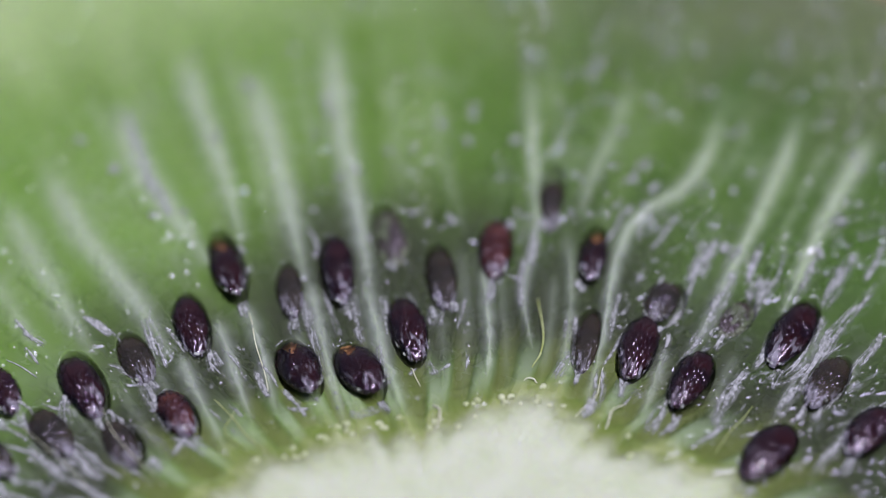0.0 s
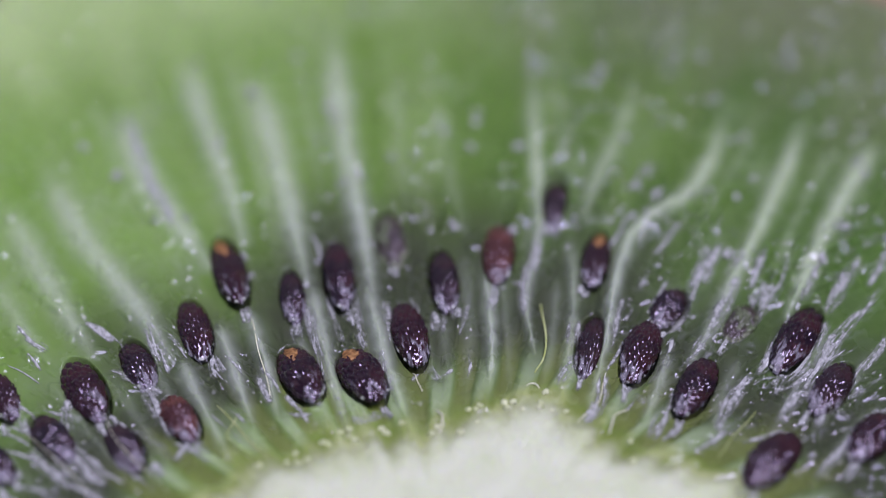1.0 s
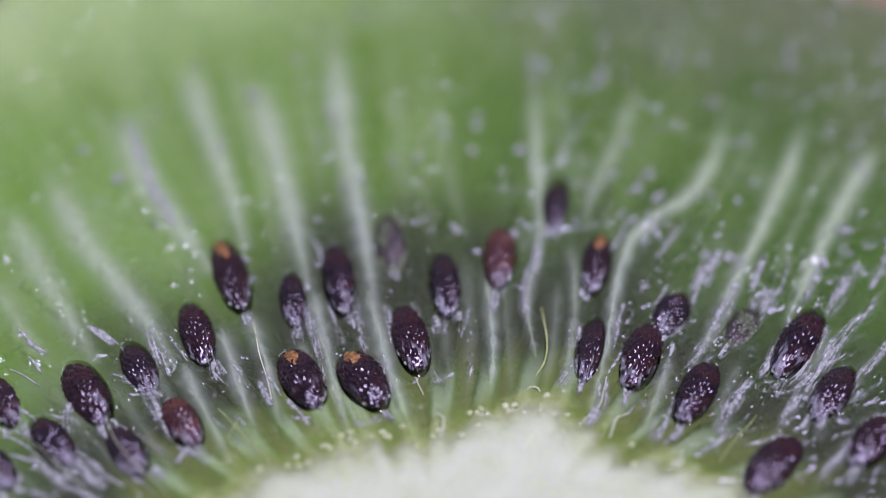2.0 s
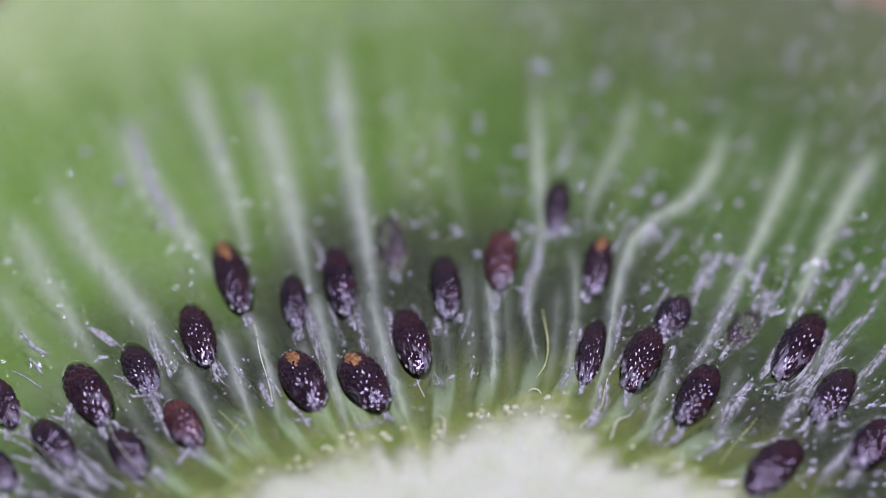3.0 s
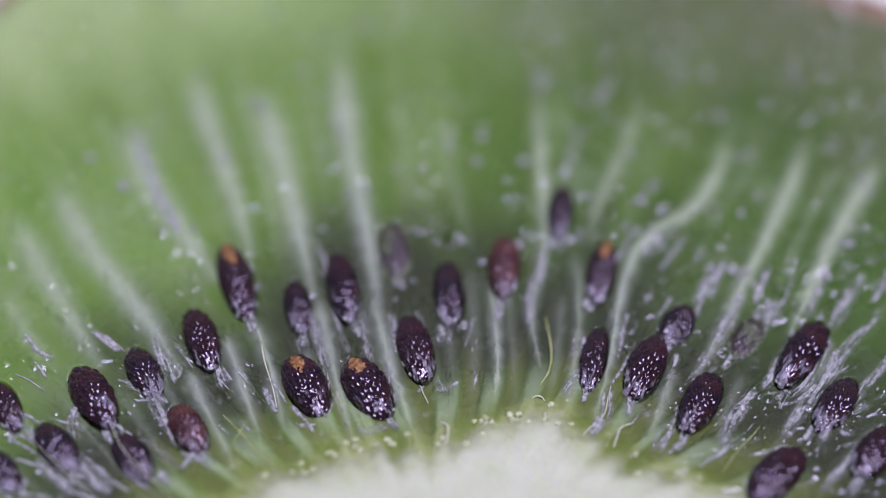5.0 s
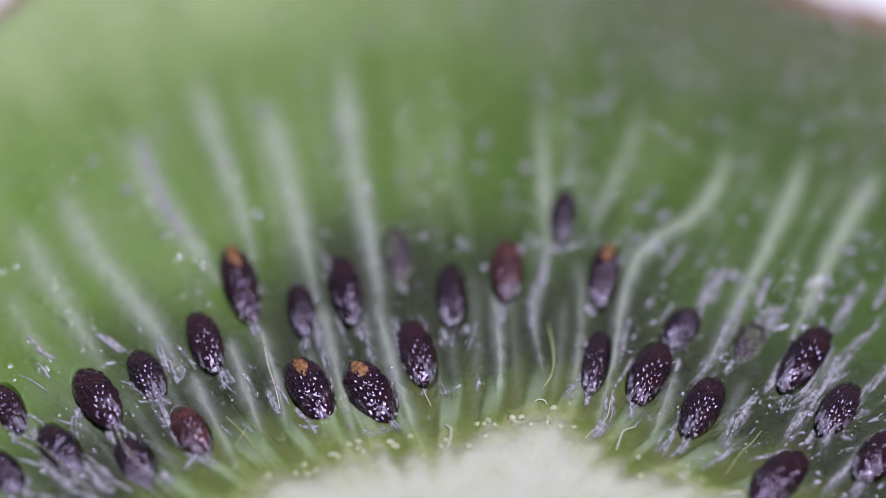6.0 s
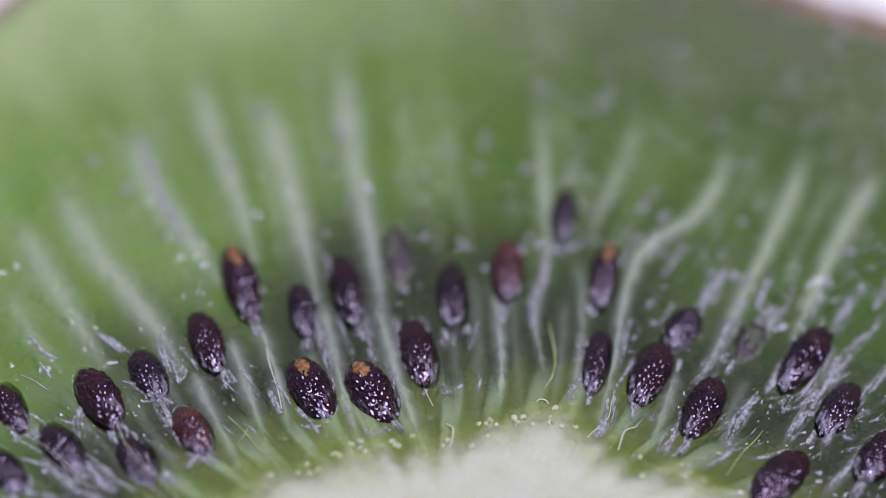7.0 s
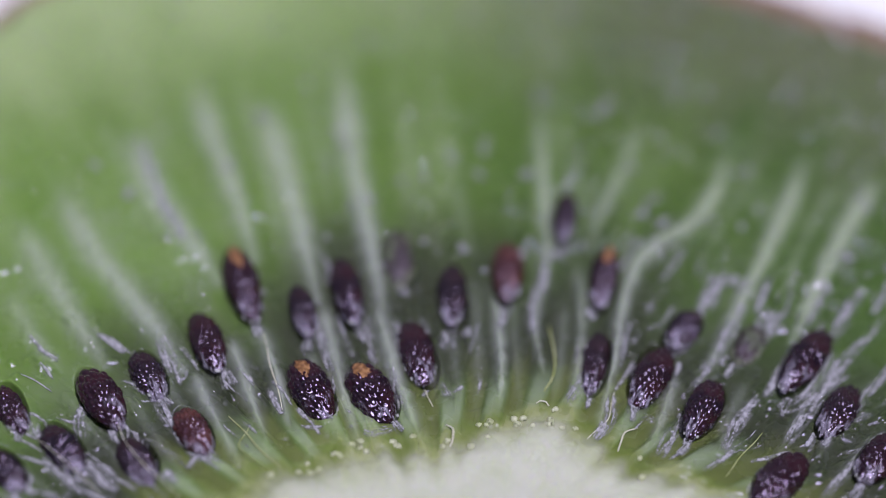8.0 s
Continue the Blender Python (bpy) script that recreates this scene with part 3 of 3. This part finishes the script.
    # locule also darkens the seed hollows: deep green flesh plus some shade painted in
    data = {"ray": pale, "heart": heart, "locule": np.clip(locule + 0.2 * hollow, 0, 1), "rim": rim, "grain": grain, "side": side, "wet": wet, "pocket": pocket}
    for name, pick, label in (("flesh", ~centre, "wet green flesh with pale rays"), ("core", centre, "creamy white core")):
        chosen = quads[pick]
        used, back = np.unique(chosen, return_inverse=True)
        faces = back.reshape(-1, 4)
        me = bpy.data.meshes.new(name)
        me.vertices.add(len(used))
        me.vertices.foreach_set("co", verts[used].astype(np.float32).ravel())
        me.loops.add(faces.size)
        me.loops.foreach_set("vertex_index", faces.ravel().astype(np.int32))
        me.polygons.add(len(faces))
        me.polygons.foreach_set("loop_start", (np.arange(len(faces)) * 4).astype(np.int32))
        me.polygons.foreach_set("use_smooth", np.ones(len(faces), dtype=bool))
        me.update(calc_edges=True)
        me.normals_split_custom_set_from_vertices(normals[used])
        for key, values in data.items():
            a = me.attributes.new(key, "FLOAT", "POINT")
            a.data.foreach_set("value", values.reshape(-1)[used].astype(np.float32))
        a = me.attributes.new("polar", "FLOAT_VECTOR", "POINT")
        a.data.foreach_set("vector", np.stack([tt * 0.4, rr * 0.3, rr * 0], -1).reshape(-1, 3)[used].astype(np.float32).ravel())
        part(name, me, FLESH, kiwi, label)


def build_skin():
    """The brown bowl of skin under the flesh, with its lip."""
    theta = np.arange(0, 360, 1.0)
    down = np.concatenate([np.linspace(-0.02, 0.02, 4), np.linspace(0.05, 1, 40)])
    rings = []
    for s in down:
        a = max(s, 0) * math.pi / 2
        thick = 0.50 - 0.3 * smooth(95, 112, theta) * smooth(150, 130, theta)
        r = rim_radius(theta) + thick - (thick + 0.05) * (s < -0.015)
        k = math.cos(a) ** 0.8 if a < math.pi / 2 - 1e-6 else 0.0
        zz = TOP - 0.75 - (TOP - 0.75) * math.sin(a) + (0.3 if s < 0.02 else 0.0) * (1 - abs(s) / 0.02)
        fuzz = 0.12 * (field(theta * 1.3, np.full_like(theta, s * 50), 23) - 0.5)
        rings.append(np.stack([CX + (r * k + fuzz) * np.cos(np.radians(theta)), CY + (r * k + fuzz) * np.sin(np.radians(theta)), np.full_like(theta, max(zz, 0.0)) + fuzz * (s < 0.9)], -1))
    v = np.array(rings).reshape(-1, 3) * MM
    n, m = len(down), len(theta)
    faces = [(i * m + k, i * m + (k + 1) % m, (i + 1) * m + (k + 1) % m, (i + 1) * m + k)[::-1] for i in range(n - 1) for k in range(m)]
    skin = part("skin", grid_mesh("skin", v.tolist(), faces), SKIN, kiwi, "thin brown fuzzy skin")
    rng = np.random.default_rng(8)
    verts, polys = [], []
    for k in range(420):
        t = rng.uniform(35, 145)
        r = rim_radius(np.array(t)) + 0.42
        a = radians(t)
        base = np.array([CX + r * math.cos(a), CY + r * math.sin(a), TOP - 0.8 - rng.uniform(0, 2.5)])
        out = np.array([math.cos(a + rng.normal(0, 0.5)), math.sin(a + rng.normal(0, 0.5)), rng.normal(0.1, 0.5)])
        length = rng.uniform(0.2, 0.8)
        pts = [base + out * length * f + np.array([0, 0, -0.25 * length * f * f]) for f in (0, 0.33, 0.66, 1)]
        a_v, a_f = tube(pts, [0.02, 0.018, 0.013, 0.004], 4)
        polys += [tuple(i + len(verts) for i in f) for f in a_f]
        verts += a_v
    hairs = part("skin_fuzz", grid_mesh("skin_fuzz", (np.array(verts) * MM).tolist(), polys), HAIR, skin, "short stiff brown hairs")
    hairs["kind"] = "stuff"


def fibre(radius, *points, lift=0.06, mat=FIBRE, name="fibre"):
    line = curve_through(points, 12 * len(points))
    n = len(line)
    wave = 0.02 * np.sin(np.linspace(0, 9, n) + points[0][0])
    x, y = line[:, 0] + wave, line[:, 1]
    z = np.convolve(np.pad(ground(x, y), 4, mode="edge"), np.ones(9) / 9, mode="valid")
    if lift > 0.2:
        z = np.maximum(z, 0.0)
    p = np.column_stack([x, y, TOP + z + 0.2 * radius + lift * np.abs(np.sin(np.linspace(0.001, math.pi - 0.001, n))) ** (0.3 if lift > 0.2 else 1.0)])
    v, f = tube(p, radius * (0.55 + 0.45 * np.sin(np.linspace(0.3, math.pi - 0.3, n))) * 1.3, 8)
    return part(name, grid_mesh(name, (np.array(v) * MM).tolist(), f), mat, kiwi, "small cream nub" if name == "nub" else "fine cream coloured strand lying on the flesh")


def membrane(lift, width, *points):
    """A torn, fibrous strip of dried membrane that clings to the flesh."""
    key = abs(points[0][0]) * 7.3 + abs(points[0][1]) * 3.1
    line = curve_through(points, 64)
    length = np.linalg.norm(np.diff(line, axis=0), axis=1).sum()
    t = np.gradient(line, axis=0)
    t /= np.linalg.norm(t, axis=1)[:, None]
    side = np.column_stack([-t[:, 1], t[:, 0]])
    u, c = np.meshgrid(np.linspace(0, 1, 64), np.linspace(-1, 1, 44), indexing="ij")
    s = u * length
    reach = width / 2 * 1.45 * (0.55 + 0.9 * field(s * 0.9 + key, np.full_like(s, key), 41)) * np.sin(0.12 + u * (math.pi - 0.24)) ** 0.4
    bend = 0.25 * width * (field(s * 0.8 + key, np.full_like(s, key + 5), 42) - 0.5)
    off = c * reach + bend
    x, y = line[:, None, 0] + side[:, None, 0] * off, line[:, None, 1] + side[:, None, 1] * off
    wide = c * width * 0.7
    strand = 0.5 * field(wide * 9 + key + field(s * 1.5, wide * 4, 47), s * 1.6 + key, 44) + 0.5 * field(wide * 24 + key + field(s * 2.5, wide * 6, 48), s * 2.2 + key, 49)
    crumb = 0.5 * field(wide * 16 + key, s * 8 + key, 45) + 0.5 * field(wide * 30 + key, s * 19 + key, 46)
    z = TOP + ground(x, y) + lift * (1 - c * c) + 0.10 * (strand - 0.4) + 0.045 * (crumb - 0.5)
    cover = smooth(0.32, 0.76, 0.65 * strand + 0.35 * crumb + 0.10 * (1 - np.abs(c))) * (1 - np.abs(c) ** 2) * smooth(0, 0.15, u) * smooth(1, 0.85, u)
    m = x.shape[1]
    faces = [(i * m + k, (i + 1) * m + k, (i + 1) * m + k + 1, i * m + k + 1) for i in range(63) for k in range(m - 1)]
    me = grid_mesh("membrane", (np.stack([x, y, z], -1).reshape(-1, 3) * MM).tolist(), faces)
    part("membrane", with_cover(me, cover.ravel()), MEMBRANE, kiwi, "torn whitish strip of drying membrane")


def build_curl():
    """A pale curl of torn skin that hangs over the rim."""
    line = curve_through(((11.95, 10.85, 0.05), (12.08, 10.5, 0.25), (12.15, 10.1, 0.35), (12.29, 9.78, 0.3), (12.40, 9.5, 0.1)), 30)
    v, f = tube(line + np.array([0, 0, TOP - 0.25]), 0.10 * np.sin(np.linspace(0.5, math.pi - 0.4, 30)), 8)
    part("skin_curl", grid_mesh("skin_curl", (np.array(v) * MM).tolist(), f), CURL, kiwi, "pale curl of torn skin on the rim")


build_flesh()
build_skin()
build_curl()

# strands and curls on the cut face
LIME = plain_material("yellow green strand", (0.30, 0.34, 0.12), (0.44, 0.47, 0.24), 3000, 0.2)
fibre(0.008, (-11.99, -6.26), (-11.34, -6.88), (-10.66, -7.55), (-9.95, -8.30), lift=0.3)
fibre(0.009, (-9.73, -5.56), (-9.36, -6.44), (-8.85, -7.21), (-8.34, -7.69), (-7.77, -8.20), lift=0.3)
fibre(0.018, (-6.52, -5.19), (-5.93, -5.97), (-5.43, -6.65), (-4.98, -7.09), lift=0.06, mat=LIME)
fibre(0.015, (-5.94, -5.61), (-6.16, -6.37), (-5.41, -7.18), lift=0.06, mat=LIME)
fibre(0.026, (2.76, -1.66), (2.90, -2.73), (2.80, -3.66), (2.57, -4.17), lift=0.1, mat=LIME)
fibre(0.02, (4.65, -6.26), (4.78, -5.77), (5.21, -5.38), lift=0.12)
fibre(0.026, (-0.28, -5.48), (-0.07, -5.80), (-0.19, -6.23), lift=0.12)
fibre(0.016, (2.30, -4.66), (2.53, -4.60), (2.71, -4.71), lift=0.08)
fibre(0.014, (7.68, -7.00), (8.30, -6.14), (8.86, -5.39), lift=0.06, mat=LIME)
fibre(0.016, (-5.63, -2.32), (-5.35, -3.54), (-4.99, -4.95), lift=0.05)
fibre(0.014, (-1.06, -3.89), (-0.85, -4.25), (-0.68, -4.75), lift=0.08)
fibre(0.014, (3.77, -5.85), (4.36, -5.14), (4.60, -4.12), lift=0.05)

NUB = plain_material("cream nub", (0.56, 0.58, 0.40), (0.46, 0.50, 0.28), 2500, 0.3)

# small cream nubs round the edge of the core
for k in range(34):
    a = random.choice((random.uniform(28, 150), random.uniform(60, 90)))
    r = float(heart_radius(a)) + random.uniform(-0.25, 0.55)
    x0, y0 = CX + r * math.cos(radians(a)), CY + r * math.sin(radians(a))
    w, s = random.uniform(0, 6.28), random.uniform(0.03, 0.06)
    fibre(random.uniform(0.05, 0.09), (x0, y0), (x0 + s * math.cos(w), y0 + s * math.sin(w)), (x0 + 1.5 * s * math.cos(w + 0.8), y0 + 1.5 * s * math.sin(w + 0.8)), lift=-0.03, mat=NUB, name="nub")

# dried membranes between the seeds
membrane(.05, 0.38, (6.59, -2.64), (7.14, -1.59), (7.60, -0.53), (8.16, 0.51))
membrane(.05, 0.3, (7.15, -1.38), (7.54, -0.10), (7.73, 0.33))
membrane(.05, 0.4, (7.04, -3.56), (7.94, -2.09), (8.60, -0.71))
membrane(.05, 0.39, (8.04, -3.33), (9.02, -2.13), (9.68, -0.90), (10.15, -0.04))
membrane(.05, 0.42, (8.89, -4.33), (9.53, -3.29), (10.27, -2.14))
membrane(.05, 0.42, (9.62, -4.51), (10.42, -3.58), (11.14, -2.33))
membrane(.06, 0.40, (7.64, -6.36), (8.11, -5.15), (8.82, -4.13))
membrane(.06, 0.38, (9.27, -6.22), (10.08, -4.90), (11.00, -3.46), (12.02, -2.10), (12.85, -1.03))
membrane(.06, 0.37, (10.33, -6.10), (11.32, -4.78), (12.69, -3.11))
membrane(.06, 0.37, (5.69, -6.54), (6.30, -5.39), (6.66, -4.68))
membrane(.06, 0.37, (10.29, -7.86), (11.53, -6.37), (12.51, -5.25))
membrane(.06, 0.37, (3.92, -6.04), (4.35, -5.24), (4.60, -4.12))
membrane(.05, 0.3, (3.14, -4.86), (3.67, -3.53), (3.95, -2.29))
membrane(.05, 0.3, (6.24, -4.08), (6.44, -3.51), (6.58, -2.85))
membrane(.05, 0.4, (-11.91, -7.86), (-12.51, -7.20), (-13.03, -6.72))
membrane(.05, 0.35, (-10.47, -8.03), (-11.15, -7.36), (-11.83, -6.69))
membrane(.05, 0.4, (-9.52, -8.00), (-10.28, -7.25), (-10.89, -6.28))
membrane(.06, 0.37, (-8.74, -4.43), (-8.21, -5.42), (-7.68, -6.40))
membrane(.06, 0.37, (-10.57, -6.27), (-10.78, -5.48), (-10.66, -4.88))
membrane(.05, 0.32, (-2.75, -1.10), (-2.54, -2.24), (-2.27, -3.47))
membrane(.05, 0.26, (-3.45, -1.22), (-3.20, -2.26), (-2.93, -3.08))
membrane(.05, 0.24, (-0.10, -1.45), (0.00, -1.97), (-0.07, -2.80))
membrane(.05, 0.3, (2.78, 1.06), (2.63, 0.20), (2.32, -1.08), (2.30, -2.33))
membrane(.05, 0.28, (3.14, 1.94), (3.30, 1.29), (3.24, 0.43))
membrane(.05, 0.28, (1.33, -0.68), (1.40, -1.52), (1.22, -2.15))
membrane(.05, 0.35, (-9.71, 5.37), (-8.72, 2.50), (-7.97, 0.79))
membrane(.05, 0.4, (-8.67, -2.39), (-8.29, -3.41), (-7.93, -4.21))
membrane(.05, 0.3, (-6.93, -2.56), (-6.68, -3.78), (-6.54, -4.38))
membrane(.05, 0.3, (-4.07, -1.66), (-3.72, -3.30), (-3.37, -4.51))
membrane(.05, 0.25, (-1.91, -3.26), (-1.74, -4.27), (-1.41, -4.87))
membrane(.05, 0.35, (-12.43, -2.48), (-11.90, -3.09), (-11.39, -3.48))
membrane(.05, 0.35, (5.27, 2.21), (5.81, 2.88), (6.26, 3.34))
membrane(.05, 0.35, (6.11, -0.14), (6.57, 0.73), (6.92, 1.06))
membrane(.05, 0.35, (7.14, 2.04), (7.57, 2.16), (8.00, 2.28))
membrane(.05, 0.3, (5.74, -5.20), (5.42, -5.01), (5.08, -5.52))
membrane(.05, 0.25, (-4.49, -5.44), (-4.16, -5.57), (-3.76, -5.62))
membrane(.05, 0.25, (-2.71, -5.70), (-2.30, -5.79), (-1.74, -5.48))
membrane(.05, 0.3, (-7.65, -7.19), (-7.35, -6.59), (-6.89, -6.19))
membrane(.05, 0.3, (-1.76, -1.60), (-1.59, -2.43), (-1.50, -3.25))
membrane(.05, 0.25, (-0.60, -3.23), (-0.68, -4.04), (-1.01, -4.46))
membrane(.05, 0.22, (0.22, -4.02), (-0.03, -4.23), (-0.27, -4.03))
membrane(.05, 0.36, (10.98, -2.23), (11.55, -1.17), (12.08, -0.16))
membrane(.05, 0.22, (10.29, -1.83), (10.77, -0.87), (11.12, -0.12))
membrane(.05, 0.25, (12.25, -1.25), (12.69, -0.40), (13.04, 0.25))
membrane(.05, 0.22, (8.82, -1.34), (9.15, -0.49), (9.41, 0.16))
membrane(.05, 0.3, (12.02, -4.15), (12.40, -3.53), (12.78, -2.91))
membrane(.05, 0.2, (5.23, -1.43), (5.00, -2.27), (4.83, -3.10))

# short torn shreds among the seeds
for k in range(60):
    a = random.choice((random.uniform(18, 70), random.uniform(100, 162), random.uniform(20, 160)))
    r = float(heart_radius(a)) + random.uniform(1.2, 7.5)
    d, turn = random.uniform(0.3, 0.9), radians(a) + random.gauss(0, 0.14)
    x0, y0 = CX + r * math.cos(radians(a)), CY + r * math.sin(radians(a))
    membrane(0.03, random.uniform(0.07, 0.2), (x0 - d * math.cos(turn), y0 - d * math.sin(turn)), (x0 + random.gauss(0, 0.04), y0 + random.gauss(0, 0.04)), (x0 + d * math.cos(turn + 0.1), y0 + d * math.sin(turn + 0.1)))

for k in range(20):
    a, r = random.uniform(143, 163), random.uniform(9.0, 14.5)
    d, turn = random.uniform(0.5, 1.3), radians(a) + random.gauss(0, 0.1)
    x0, y0 = CX + r * math.cos(radians(a)), CY + r * math.sin(radians(a))
    membrane(0.03, random.uniform(0.06, 0.14), (x0 - d * math.cos(turn), y0 - d * math.sin(turn)), (x0 + random.gauss(0, 0.05), y0 + random.gauss(0, 0.05)), (x0 + d * math.cos(turn), y0 + d * math.sin(turn)))

# tails of membrane that trail from the inner ends of the seeds
for ob, x, y, z, turn, slide, length, width in list(SEEDS):
    for k in range(2):
        a = radians(turn - 90) + random.gauss(0, 0.12)
        off = random.uniform(-0.3, 0.3) * width
        x0, y0 = x + slide[1][0] + off * math.cos(radians(turn)), y + slide[1][1] + off * math.sin(radians(turn))
        d0, d1 = length * 0.46, length * 0.5 + random.uniform(0.25, 0.8)
        membrane(0.10, random.uniform(0.12, 0.32), *[(x0 + q * math.cos(a) + random.gauss(0, 0.03), y0 + q * math.sin(a)) for q in (d0, (d0 + d1) / 2, d1)])

# small wet flakes scattered over the outer flesh; their pale colour paints blurred glints
for k in range(110):
    a = random.choice((random.uniform(38, 92), random.uniform(40, 125)))
    r = random.uniform(float(heart_radius(a)) + 6.5, 25.2)
    d, turn = random.uniform(0.08, 0.22), radians(a) + random.gauss(0, 0.5)
    if random.random() < 0.15:
        d *= 2.2
    x0, y0 = CX + r * math.cos(radians(a)), CY + r * math.sin(radians(a))
    membrane(0.10, random.uniform(0.2, 0.42), (x0 - d * math.cos(turn), y0 - d * math.sin(turn)), (x0 + random.gauss(0, 0.04), y0), (x0 + d * math.cos(turn), y0 + d * math.sin(turn)))


# ---- what moves ----
def motions():
    """The fruit sags and shrinks as it dries; its seeds come out of the flesh."""
    walk(kiwi, [
        (0, pose(0.000000, 0.000000, 0.000000, 0.000, 0.000, 0.000)),
        (0.5, pose(0.000148, -0.000249, 0.000004, -0.291, -0.211, -0.070)),
        (1, pose(0.000159, -0.000373, -0.000004, -0.475, -0.229, -0.073)),
        (1.5, pose(0.000153, -0.000461, -0.000042, -0.562, -0.173, -0.071)),
        (3, pose(0.000185, -0.000483, -0.000161, -0.534, -0.132, -0.167)),
        (3.5, pose(0.000170, -0.000528, -0.000209, -0.536, -0.004, -0.215)),
        (4, pose(0.000119, -0.000580, -0.000274, -0.686, 0.192, -0.210)),
        (4.5, pose(0.000086, -0.000611, -0.000364, -0.817, 0.345, -0.195)),
        (6, pose(-0.000079, -0.001043, -0.000837, -2.243, 1.154, -0.180)),
        (6.5, pose(-0.000154, -0.001047, -0.000891, -2.332, 1.399, -0.060)),
        (7, pose(-0.000219, -0.001085, -0.000924, -2.501, 1.639, 0.083)),
        (7.5, pose(-0.000280, -0.001167, -0.001019, -2.795, 1.824, 0.105)),
        (8, pose(-0.000377, -0.001389, -0.001179, -3.582, 2.102, 0.069)),
    ])
    pace = ((0, 0), (0.5, 0.14), (1, 0.21), (1.5, 0.30), (3, 0.47), (3.5, 0.54), (4, 0.58), (4.5, 0.64), (6, 0.86), (6.5, 0.90), (7, 0.905), (7.5, 0.94), (8, 1))
    for ob, x, y, z, turn, slide, length, width in SEEDS:
        tip = (-19, 25) if any(c.name.startswith("hilum") for c in ob.children) else (-6, 6)
        rows = []
        for t, s in pace:
            dx, dy = (np.interp(s, (0, 0.30, 0.64, 1), (0, *(q[k] for q in slide[:3]))) for k in (0, 1))
            rows.append((t, pose((x + dx) * MM, (y + dy) * MM, (TOP + z + s * RISE) * MM, 0, 0, turn + s * slide[3]) @ pose(0, 0, 0, tip[0] + tip[1] * min(1, 1.3 * s))))
        walk(ob, rows)
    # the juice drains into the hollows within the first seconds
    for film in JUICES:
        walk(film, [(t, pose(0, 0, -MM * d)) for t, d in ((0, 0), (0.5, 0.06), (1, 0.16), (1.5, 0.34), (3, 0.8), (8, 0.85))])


motions()
